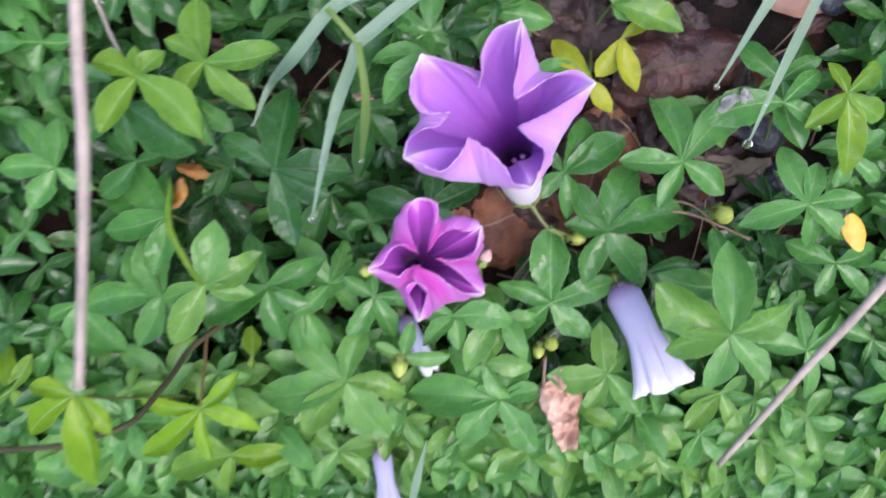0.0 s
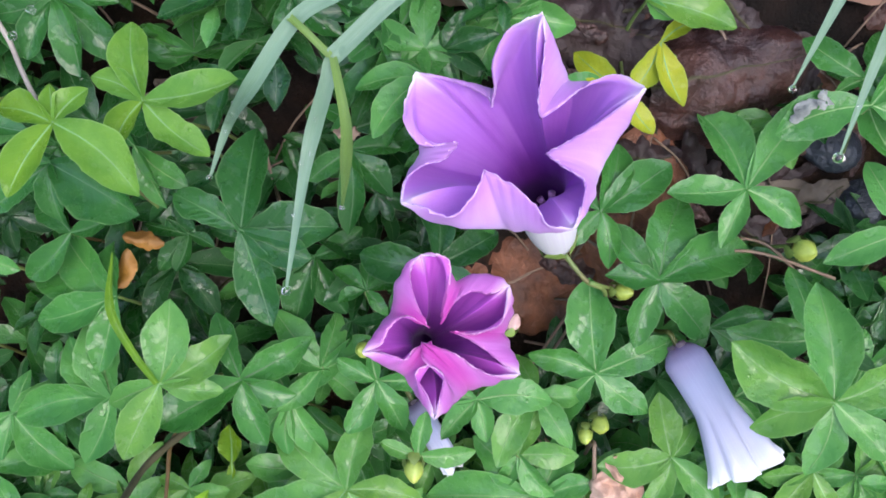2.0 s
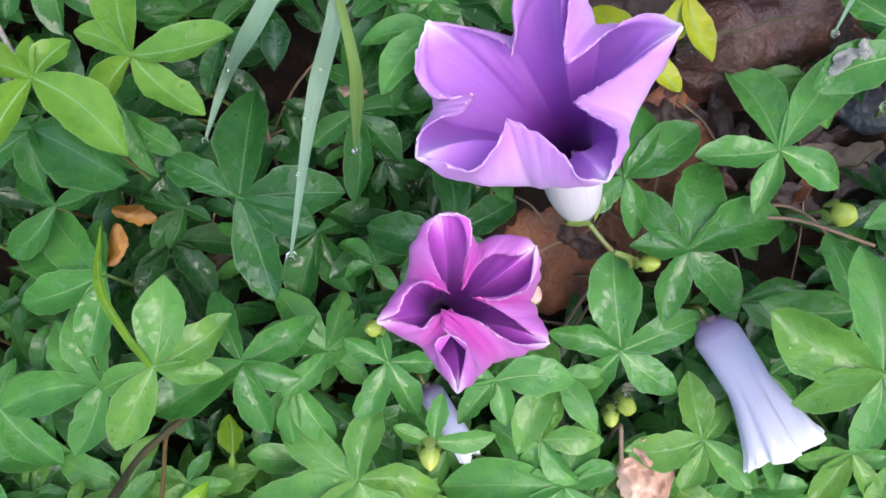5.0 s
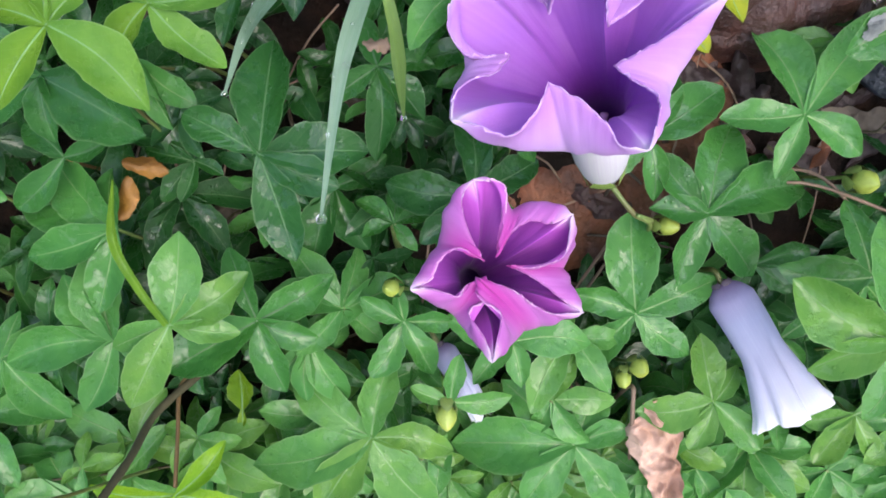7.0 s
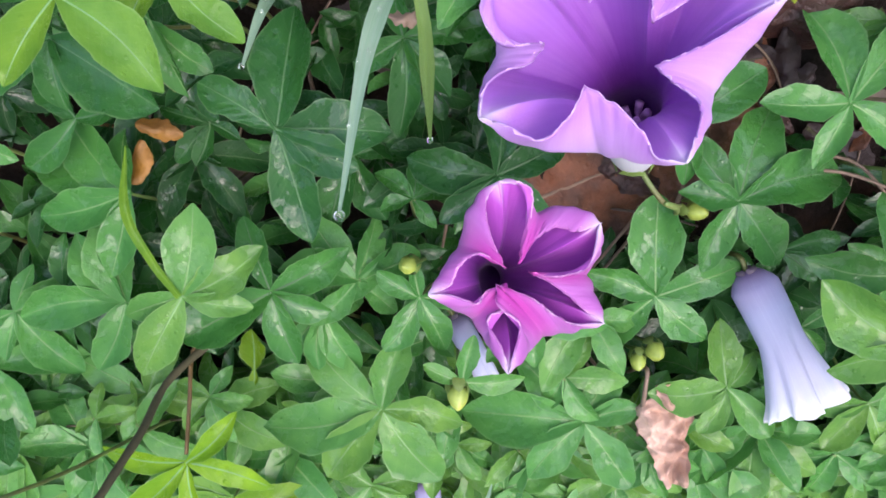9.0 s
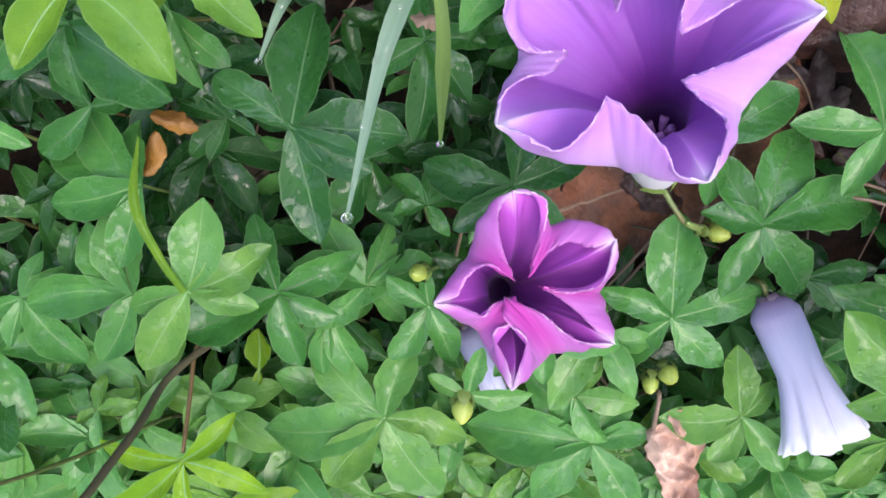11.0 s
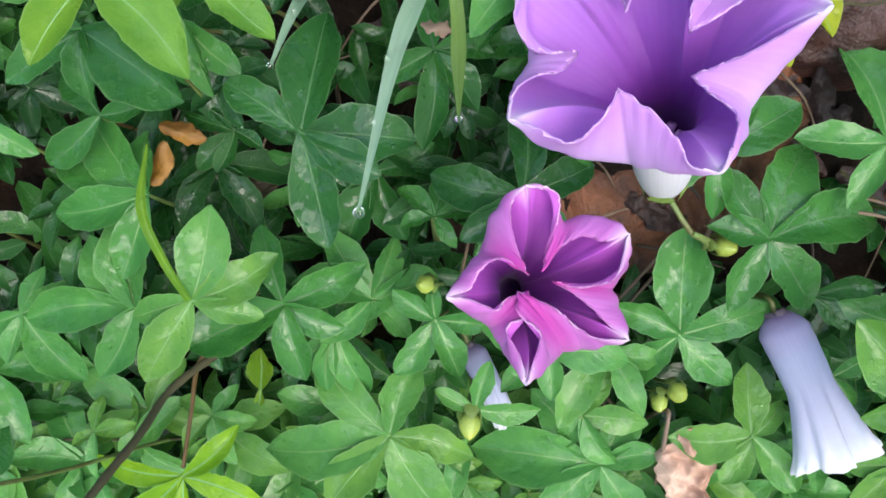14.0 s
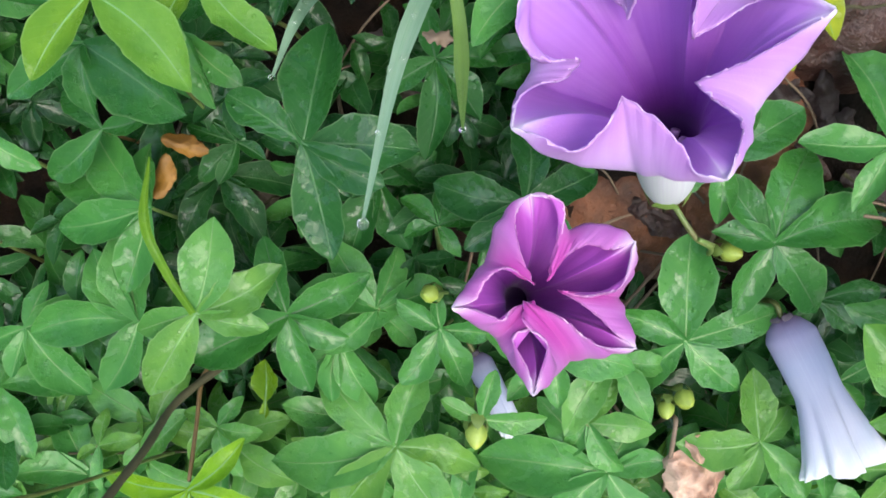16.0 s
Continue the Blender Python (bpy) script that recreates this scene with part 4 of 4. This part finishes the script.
grass_blade([(-0.020, -0.040, -0.060), (-0.0161, -0.0113, -0.0200), (-0.0081, 0.0185, 0.0050)], 0.0044, GRASS, "upright pale grass tip low among leaves")
grass_blade([(-0.1126, 0.0871, 0.0610), (-0.1190, 0.0980, 0.0700), (-0.1255, 0.1130, 0.0760), (-0.1275, 0.1350, 0.0740)], 0.0034, leaf_mat(0.8), "narrow curled young leaf seen edge-on", 0.8)


def water_drop(x, y, z, r):
    bm = bmesh.new()
    bmesh.ops.create_uvsphere(bm, u_segments=14, v_segments=10, radius=r)
    for v in bm.verts:
        v.co.z *= 0.85 if v.co.z > 0 else 1.12
    me = bpy.data.meshes.new("water_drop")
    bm.to_mesh(me)
    bm.free()
    me.materials.append(WATER)
    me.polygons.foreach_set("use_smooth", [True] * len(me.polygons))
    ob = tagged(new("water_drop", me), "clear round water drop on a grass blade", "water drop", "water drops")
    ob.location = (x, y, z)


for q in ((-0.0518, 0.1012, 0.1190, 0.0016), (-0.0465, 0.1420, 0.1238, 0.0011), (-0.0430, 0.1445, 0.1245, 0.0010), (-0.0838, 0.1515, 0.0985, 0.0011), (-0.0750, 0.1680, 0.1085, 0.0012), (0.1348, 0.1418, 0.1000, 0.0020), (0.1205, 0.1650, 0.1085, 0.0014), (-0.0267, 0.1060, 0.1700, 0.0007), (-0.0700, 0.1690, 0.1180, 0.0012), (-0.0685, 0.1668, 0.1175, 0.0009), (-0.0720, 0.1672, 0.1140, 0.0010), (-0.0765, 0.1650, 0.1060, 0.0008), (-0.0400, 0.1530, 0.1315, 0.0007), (-0.0490, 0.1250, 0.1215, 0.0007), (0.1400, 0.1550, 0.1110, 0.0008), (-0.1478, 0.2000, 0.1215, 0.0017), (-0.1428, 0.2107, 0.1210, 0.0017)):
    water_drop(*q)


# ---- stems and twigs ----
def stalk_thing(name, points, radius, mat, label, category, wobble=0.15, steps=8, sides=8):
    p = spline(points, steps)
    o = p[0].copy()
    ob = tagged(new(name, tube([q - o for q in p], radius, sides, mat, wobble, name=name)), label, category)
    ob.location = o
    return ob


stalk_thing("vine_runner", [(-0.0990, 0.0900, 0.0150), (-0.1085, 0.0745, 0.0330), (-0.1159, 0.0660, 0.0400), (-0.1210, 0.0575, 0.0480), (-0.1205, 0.0444, 0.0675), (-0.1225, 0.0344, 0.0800), (-0.1255, 0.0241, 0.0910), (-0.1296, 0.0200, 0.0960), (-0.1374, 0.0173, 0.0960), (-0.1534, 0.0131, 0.0900), (-0.1800, 0.0120, 0.0750), (-0.2150, 0.0130, 0.0350), (-0.2700, 0.0150, -0.1200)], (0.0014, 0.0013), WOOD, "dark brown woody vine stem over leaves", "stem")
stalk_thing("vine_runner", [(-0.1142, 0.0761, 0.0260), (-0.1177, 0.0691, 0.0289), (-0.1165, 0.0530, 0.0340), (-0.1150, 0.0345, 0.0405)], (0.0009, 0.0007), RED_STEM, "thin reddish vine stem carrying young leaves", "stem")
stalk_thing("dry_twig", [(-0.2300, 0.0420, -0.0500), (-0.2038, 0.0414, -0.0256), (-0.1432, 0.0435, -0.0219), (-0.0900, 0.0480, -0.0300)], 0.0005, WOOD, "thin dark dead twig lying across leaves", "twig")
stalk_thing("dry_stalk", [(-0.0700, 0.6000, 0.3800), (-0.0720, 0.2400, 0.3320), (-0.0758, 0.1057, 0.2832), (-0.0758, 0.0654, 0.2680), (-0.0781, 0.0194, 0.2524)], (0.0019, 0.0011), DRY, "tall dry pale stalk leaning over the bank", "stalk")
stalk_thing("dry_stalk", [(0.3300, 0.3600, 0.1900), (0.1900, 0.1500, 0.2700), (0.1145, 0.0559, 0.2518), (0.0901, 0.0256, 0.2329), (0.0765, 0.0040, 0.2050)], (0.0016, 0.0008), DRY, "thin dry tan stalk arching over leaves", "stalk")
for a, b, c in (((0.0200, 0.0830, -0.0300), (0.0258, 0.0763, -0.0179), (0.0420, 0.0560, -0.0300)), ((0.0240, 0.0830, -0.0320), (0.0290, 0.0755, -0.0190), (0.0460, 0.0560, -0.0300)),
                ((0.0600, 0.1260, 0.0000), (0.0547, 0.1186, 0.0036), (0.0380, 0.0990, -0.0080)), ((0.0560, 0.1280, -0.0020), (0.0500, 0.1190, 0.0020), (0.0300, 0.0960, -0.0120)),
                ((0.0950, 0.1350, 0.0200), (0.1250, 0.1330, 0.0300), (0.1600, 0.1200, 0.0250)), ((0.1000, 0.1420, 0.0180), (0.1300, 0.1380, 0.0280), (0.1500, 0.1150, 0.0250)),
                ((-0.0150, 0.2300, 0.0850), (0.0000, 0.2250, 0.1000), (0.0250, 0.2150, 0.0800)), ((-0.1200, 0.1600, 0.0400), (-0.1150, 0.1500, 0.0450), (-0.1120, 0.1380, 0.0200))):
    stalk_thing("withered_straw", [a, b, c], 0.0007, STRAW, "thin dead brown stem among the leaves", "straw", steps=6, sides=5)
stalk_thing("vine_runner", [(0.0560, 0.0600, -0.0500), (0.0545, 0.0620, 0.0000), (0.0535, 0.0520, 0.0010), (0.0560, 0.0300, -0.0300)], 0.0009, STRAW, "brown stem beside the crumpled dead leaf", "stem")


stalk_thing("dry_stalk", [(-0.1750, 0.2400, 0.0900), (-0.1583, 0.2136, 0.1180), (-0.1496, 0.1988, 0.1190), (-0.1433, 0.1859, 0.1200), (-0.1300, 0.1640, 0.1270)], (0.0011, 0.0008), DRY, "thin greyish dry stem strung with dew drops", "stalk")

# ---- dead leaves ----
def dead_leaf(x, y, z, heading, length, width, mat, label, curl=0.3, crumple=0.002, pitch=15.0, roll=0.0, seed=1, cut=0.0, crease=0.0, outline=None, folds=0.0):
    """A dry leaf: an oval sheet, curled along its midrib and buckled."""
    nu, nv = (44, 32) if folds > 0.005 else (32, 22) if folds else (22, 16)
    sh = Vector((seed * 3.7, seed * 1.9, seed * 0.7))
    verts, uvs, faces = [], [], []
    for i in range(nu + 1):
        s = i / nu
        half = 0.5 * width * (math.sin(math.pi * (0.04 + 0.94 * s ** 0.9)) ** 0.6) * (1 + cut * noise.noise(Vector((s * 6, seed, 0))))
        if outline:
            half = 0.5 * width * float(np.interp(s, np.linspace(0, 1, len(outline)), outline)) * (1 + 0.16 * noise.noise(Vector((s * 13, seed, 4))))
        for j in range(nv + 1):
            c = 2 * j / nv - 1
            q = Vector((length * (s - 0.5), c * half * (1 + 0.5 * cut * noise.noise(Vector((s * 9, c, seed)))), 0))
            q.z = -curl * half * c * c + crumple * (noise.noise(q * 70 + sh) * 1.6 + noise.noise(q * 190 + sh) * 0.9) + crease * abs(math.sin(c * 5 + s * 3)) * half
            if folds:
                q.z += folds * (abs(noise.noise(q * 95 + sh)) * 2.2 + abs(noise.noise(q * 210 - sh)) * 1.1 - 0.8)
            q.z -= 0.25 * curl * length * (s - 0.5) ** 2
            q += Vector((noise.noise(q * 90 + sh), noise.noise(q * 90 - sh), 0)) * crumple * 0.8
            verts.append(q)
            uvs.append((s, j / nv))
    for i in range(nu):
        for j in range(nv):
            k = i * (nv + 1) + j
            faces.append((k, k + nv + 1, k + nv + 2, k + 1))
    ob = tagged(new("dead_leaf", mesh_of("dead_leaf", verts, faces, uvs, [mat])), label, "dead leaf")
    ob.matrix_world = pose(x, y, z, pitch, 0, 0) @ pose(0, 0, 0, 0, 0, heading) @ pose(0, 0, 0, roll, 0, 0)
    if length >= 0.03 and mat in (RUST, UMBER, DARKLEAF, GREYLEAF):
        part("midrib", midrib(verts, STRAW if mat is RUST else WOOD, nu, nv, 0.0009), ob)


dead_leaf(0.0440, 0.1420, 0.0020, 20, 0.085, 0.062, RUST, "broad rust-brown dead leaf lying under the vine", 0.15, 0.0014, 30, seed=2, cut=0.1, folds=0.0018)
dead_leaf(0.0820, 0.1600, 0.0220, 75, 0.080, 0.045, RUST, "rust-brown dead leaf on the litter", 0.3, 0.0020, 34, seed=3, cut=0.2, folds=0.0028)
dead_leaf(0.1190, 0.1990, 0.0660, 8, 0.068, 0.060, UMBER, "large glossy purple-brown dead leaf, arched", 0.9, 0.0022, 25, seed=4, cut=0.2, folds=0.0028)
dead_leaf(0.0640, 0.2230, 0.0720, -20, 0.062, 0.050, DARKLEAF, "blackened wet dead leaf", 0.5, 0.0025, 30, seed=5, cut=0.2, folds=0.0028)
dead_leaf(0.1090, 0.2480, 0.0850, 40, 0.060, 0.045, UMBER, "purple-brown dead leaf beneath grass", 0.6, 0.0030, 30, seed=6, cut=0.2, folds=0.0028)
dead_leaf(0.1850, 0.2330, 0.0880, 10, 0.060, 0.034, plain("pinkish_dead_leaf", (0.24, 0.14, 0.10), 0.5, scale=90, relief=0.8), "pinkish-tan dead leaf beneath grass", 0.4, 0.0018, 30, seed=7)
dead_leaf(0.1600, 0.1640, 0.0170, -8, 0.060, 0.008, GREYLEAF, "narrow ragged grey dead blade on the litter", 0.1, 0.0012, 38, seed=8, cut=0.8)
dead_leaf(0.0640, 0.0350, -0.0060, -83, 0.044, 0.024, TANLEAF, "crumpled pinkish-tan dead leaf hanging from a stem", 0.25, 0.0030, 18, seed=11, cut=0.3, crease=0.08, outline=(0.28, 0.36, 0.80, 0.98, 1.0, 0.92, 0.62, 0.55, 0.60, 0.50, 0.2), folds=0.0052)
dead_leaf(-0.1290, 0.1330, 0.0600, 70, 0.015, 0.008, ORANGE, "small orange-brown dead leaf", 0.5, 0.0024, 15, seed=12, cut=0.3)
dead_leaf(-0.1220, 0.1450, 0.0600, -12, 0.017, 0.007, ORANGE, "small orange-brown dead leaf", 0.5, 0.0024, 15, seed=13, cut=0.35)
dead_leaf(0.2022, 0.1158, 0.0506, -75, 0.019, 0.011, YELLOW, "yellow dying leaflet among green leaves", 0.3, 0.0006, 15, seed=14)
dead_leaf(0.1120, 0.2760, 0.1000, 100, 0.050, 0.040, RUST, "rust-brown dead leaf on the litter", 0.4, 0.0030, 30, seed=15, cut=0.2, folds=0.0028)
dead_leaf(-0.2050, 0.2200, 0.0900, 50, 0.060, 0.045, DARKLEAF, "blackened wet dead leaf in a gap", 0.4, 0.0030, 35, seed=16)
dead_leaf(-0.0350, 0.1660, 0.0980, -15, 0.010, 0.004, STRAW, "shrivelled brown leaf scrap on a stem", 0.8, 0.0022, 15, seed=17, cut=0.7)
dead_leaf(0.0140, 0.2330, 0.0850, -20, 0.060, 0.012, STRAW, "shrivelled brown leaf strip", 0.8, 0.0026, 30, seed=18, cut=0.6)


MOULD = plain("white_mould", (0.25, 0.27, 0.25), 0.9, spread=0.5, scale=500, relief=0.8)
for x, y, z, a, size in ((0.1360, 0.1694, 0.0890, 20, 0.009), (0.1425, 0.1712, 0.0890, -30, 0.008), (0.1315, 0.1668, 0.0850, 60, 0.006), (0.1395, 0.1690, 0.0885, 110, 0.005)):
    dead_leaf(x, y, z, a, size, size * 0.55, MOULD, "ragged white mouldy scrap on a leaf", 0.3, 0.0030, 20, seed=int(size * 9000), cut=0.8)

litter = random.Random(31)
for cx, cy, n in ((0.084, 0.168, 8), (0.115, 0.215, 14), (0.070, 0.230, 10), (0.165, 0.170, 12), (0.180, 0.228, 9), (0.100, 0.185, 6), (0.030, 0.070, 3), (-0.100, 0.072, 2), (-0.130, 0.150, 6), (-0.020, 0.215, 6), (-0.060, 0.165, 5), (-0.110, 0.185, 5)):
    for _ in range(n):
        x, y = cx + litter.uniform(-0.035, 0.035), cy + litter.uniform(-0.03, 0.03)
        mat, what = litter.choice(((RUST, "rust-brown"), (UMBER, "purple-brown"), (DARKLEAF, "blackened"), (DARKLEAF, "blackened"), (DARKLEAF, "blackened") if x > 0.04 and y > 0.19 else (GREYLEAF, "grey-brown")))
        size = litter.uniform(0.018, 0.038)
        dead_leaf(x, y, bank(x, y) + litter.uniform(0.002, 0.010), litter.uniform(0, 360), size, size * litter.uniform(0.25, 0.6), mat, f"small {what} dead leaf in the litter", litter.uniform(0.1, 0.6), 0.0018, 40 + litter.uniform(-18, 18), seed=litter.randrange(99), cut=0.4, folds=0.0016)
for k in range(70):
    x, y, a = litter.uniform(0.02, 0.20) if k < 34 else litter.uniform(-0.17, 0.03), litter.uniform(0.06, 0.25), litter.uniform(0, 6.28)
    l = litter.uniform(0.015, 0.04)
    lift = 0.006 if k < 34 else litter.uniform(0.01, 0.035)
    p0, p2 = Vector((x, y, bank(x, y) + lift)), Vector((x + l * math.cos(a), y + l * math.sin(a), 0))
    p2.z = bank(p2.x, p2.y) + 0.006
    stalk_thing("withered_straw", [p0, (p0 + p2) / 2 + Vector((0, 0, 0.005)), p2], litter.uniform(0.0004, 0.0008), litter.choice((STRAW, GREYLEAF, STRAW)), "short withered brown straw in the litter", "straw", steps=4, sides=5)


def stone(x, y, z, r, seed):
    bm = bmesh.new()
    bmesh.ops.create_icosphere(bm, subdivisions=3, radius=r)
    for v in bm.verts:
        v.co *= 1 + 0.35 * noise.noise(v.co * (0.9 / r) + Vector((seed, 0, 0)))
        v.co.z *= 0.6
    me = bpy.data.meshes.new("stone")
    bm.to_mesh(me)
    bm.free()
    me.materials.append(STONE)
    me.polygons.foreach_set("use_smooth", [True] * len(me.polygons))
    tagged(new("stone", me), "dark blue-grey wet stone in the soil", "stone", "stones in the soil").location = (x, y, z)


for q in ((0.140, 0.243, 0.083, 0.016, 1), (0.168, 0.182, 0.030, 0.014, 2), (0.145, 0.190, 0.034, 0.010, 3), (0.196, 0.236, 0.078, 0.014, 4), (0.185, 0.160, 0.012, 0.012, 5)):
    stone(*q)


# ---- the rest of the foliage ----
def foliage():
    """Countless further vine leaves: the lower storey everywhere, the upper one where no single leaf stands."""
    rnd = random.Random(21)
    bare = [(0.045, 0.140, 0.034), (0.084, 0.165, 0.026), (0.110, 0.206, 0.040), (0.066, 0.222, 0.030), (0.115, 0.248, 0.040), (0.160, 0.160, 0.024), (0.180, 0.225, 0.030), (0.035, 0.066, 0.010), (-0.095, 0.072, 0.012)]
    shells = [leaflet_shape(1.0, 0.42, rnd.uniform(0, 0.15), rnd.uniform(0.1, 0.4), rnd.uniform(0.2, 0.6), rnd.uniform(-0.4, 0.4), rnd, 9, 4, 0.09) for _ in range(12)]
    shells += [leaflet_shape(1.0, 0.42, rnd.uniform(0, 0.15), rnd.uniform(0.1, 0.4), rnd.uniform(0.2, 0.6), 0.0, rnd, 3, 2) for _ in range(6)]
    mats = [np.array([tuple(v) for v in s[0]]) for s in shells]
    V, F, UV, count = [], [], [], 0

    def put(x, y, z, size):
        nonlocal V, F, UV, count
        n, before = rnd.choice((4, 5, 5, 5, 6)), 0
        turn = rnd.uniform(0, 360)
        m = pose(x, y, z, 18 + rnd.uniform(-22, 22), rnd.uniform(-22, 22), turn)
        for k in range(n):
            i = rnd.randrange(12) if abs(x) < 0.4 and -0.25 < y < 0.45 else 12 + rnd.randrange(6)
            a = radians(-125 + 250 * k / (n - 1) + rnd.uniform(-10, 10))
            length = size * (1 - 0.3 * abs(2 * k / (n - 1) - 1)) * rnd.uniform(0.85, 1.1)
            p = mats[i] * length
            ca, sa = math.cos(a), math.sin(a)
            q = np.stack([p[:, 0] * ca - p[:, 1] * sa, p[:, 0] * sa + p[:, 1] * ca, p[:, 2]], 1)
            q = q @ np.array(m.to_3x3()).T + np.array(m.translation)
            V.append(q)
            F.extend(tuple(c + count for c in f) for f in shells[i][2])
            UV.extend(shells[i][1])
            if k:
                F.append((before, count, before + 1))
            before = count
            count += len(q)

    # leaves near the path stand singly; their leaflets share a few shapes
    fine = [leaflet_shape(0.03, rnd.uniform(0.38, 0.48), rnd.uniform(0, 0.15), rnd.uniform(0.1, 0.4), rnd.uniform(0.2, 0.6), rnd.uniform(-0.4, 0.4), rnd, 16, 6, 0.07) for _ in range(12)]
    blades, stalk = {}, tube([Vector((0, 0.10 * k * k / 36, -k / 6)) for k in range(7)], (0.020, 0.026), 5, STEM, name="petiole")

    def single(x, y, z, size):
        # below y 0.06 only the lighter greens, painting in the extra light there
        n, shade = rnd.choice((4, 5, 5, 5, 6)), rnd.choice((0.6, 0.7, 0.7) if y < 0.06 else (0.3, 0.4, 0.5, 0.5, 0.6, 0.6, 0.7))
        m = pose(x, y, z, 18 + rnd.uniform(-18, 18), rnd.uniform(-18, 18), rnd.uniform(0, 360))
        leaf = thing("vine_leaf", m, f"{'fresh green' if shade > 0.5 else 'deep green'} palmate vine leaf with {n} wet leaflets", "leaf", "vine leaves on the bank")
        for k in range(n):
            key = (rnd.randrange(12), shade)
            if key not in blades:
                v, uv, f = fine[key[0]]
                blades[key] = (mesh_of("leaflet", v, f, uv, [leaf_mat(shade)]), midrib(v, RIBS[shade > 0.4], 16, 6, 0.00042))
            a = -125 + 250 * k / (n - 1) + rnd.uniform(-10, 10)
            length = size * (1 - 0.3 * abs(2 * k / (n - 1) - 1)) * rnd.uniform(0.85, 1.1)
            blade = part("leaflet", blades[key][0], leaf)
            blade.matrix_local = pose(0, 0, 0, 0, 0, a) @ Matrix.Scale(length / 0.03, 4)
            part("midrib", blades[key][1], blade)
        down = z - bank(x, y)
        root = part("petiole", stalk, leaf, "thin leaf stalk")
        root.matrix_local = m.to_3x3().inverted().to_4x4() @ Matrix.Scale(down, 4)

    def place(x, y, z, size):
        near = -0.18 < x < 0.20 and 0.005 < y < 0.20
        single(x, y, z, size) if near else put(x, y, z, size)

    def free(x, y, z, gap):
        return all((x - a) ** 2 + (y - b - 0.27 * (z - c)) ** 2 > (r * gap) ** 2 for a, b, c, r in TAKEN)

    def open_ground(x, y):
        return any((x - a) ** 2 + (y - b) ** 2 < r * r for a, b, r in bare)

    # lower storey, its greens darkened to deepen the shade in the gaps
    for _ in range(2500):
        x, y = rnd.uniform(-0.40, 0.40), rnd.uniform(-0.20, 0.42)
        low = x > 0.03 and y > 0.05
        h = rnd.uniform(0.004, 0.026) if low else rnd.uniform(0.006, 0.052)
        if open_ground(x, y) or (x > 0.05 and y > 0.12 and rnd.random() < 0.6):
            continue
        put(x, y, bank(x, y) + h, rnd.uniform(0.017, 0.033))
    tagged(new("old_vine_foliage", mesh_of("old_vine_foliage", np.concatenate(V).tolist(), F, UV, [SHADED_FOLIAGE])), "lower storey of dark green vine leaves, shade in their colour", "foliage", kind="stuff")
    V, F, UV, count = [], [], [], 0
    # upper storey, in the gaps and beyond the single leaves, thinning out into the turf
    for _ in range(9000):
        x, y = rnd.uniform(-1.5, 1.5), rnd.uniform(-1.3, 1.6)
        far = math.hypot(x, y - 0.1)
        if far > 1.0 + 0.7 * noise.noise(Vector((x * 2, y * 2, 4))):
            continue
        h = rnd.uniform(0.040, 0.082) if x < 0.04 or y < 0.05 else rnd.uniform(0.026, 0.050)
        z = bank(x, y) + h
        if open_ground(x, y) or not free(x, y, z, 0.45 if y < 0.06 else 0.62 if y < 0.10 else 0.80):
            continue
        place(x, y, z, rnd.uniform(0.022, 0.038) if far < 0.5 else rnd.uniform(0.030, 0.050))
    # more of them close by
    for k in range(3200):
        x, y = rnd.uniform(-0.42, 0.42), rnd.uniform(-0.25, 0.42 if k < 1500 else 0.05)
        h = rnd.uniform(0.040, 0.078) if x < 0.04 or y < 0.05 else rnd.uniform(0.024, 0.045)
        z = bank(x, y) + h
        if open_ground(x, y) or not free(x, y, z, 0.30 if y < 0.06 else 0.60 if y < 0.10 else 0.80):
            continue
        place(x, y, z, rnd.uniform(0.020, 0.036))
    me = mesh_of("vine_foliage", np.concatenate(V).tolist(), F, UV, [FOLIAGE])
    tagged(new("vine_foliage", me), "dense mat of mixed green vine leaves over the bank", "foliage", kind="stuff")


foliage()
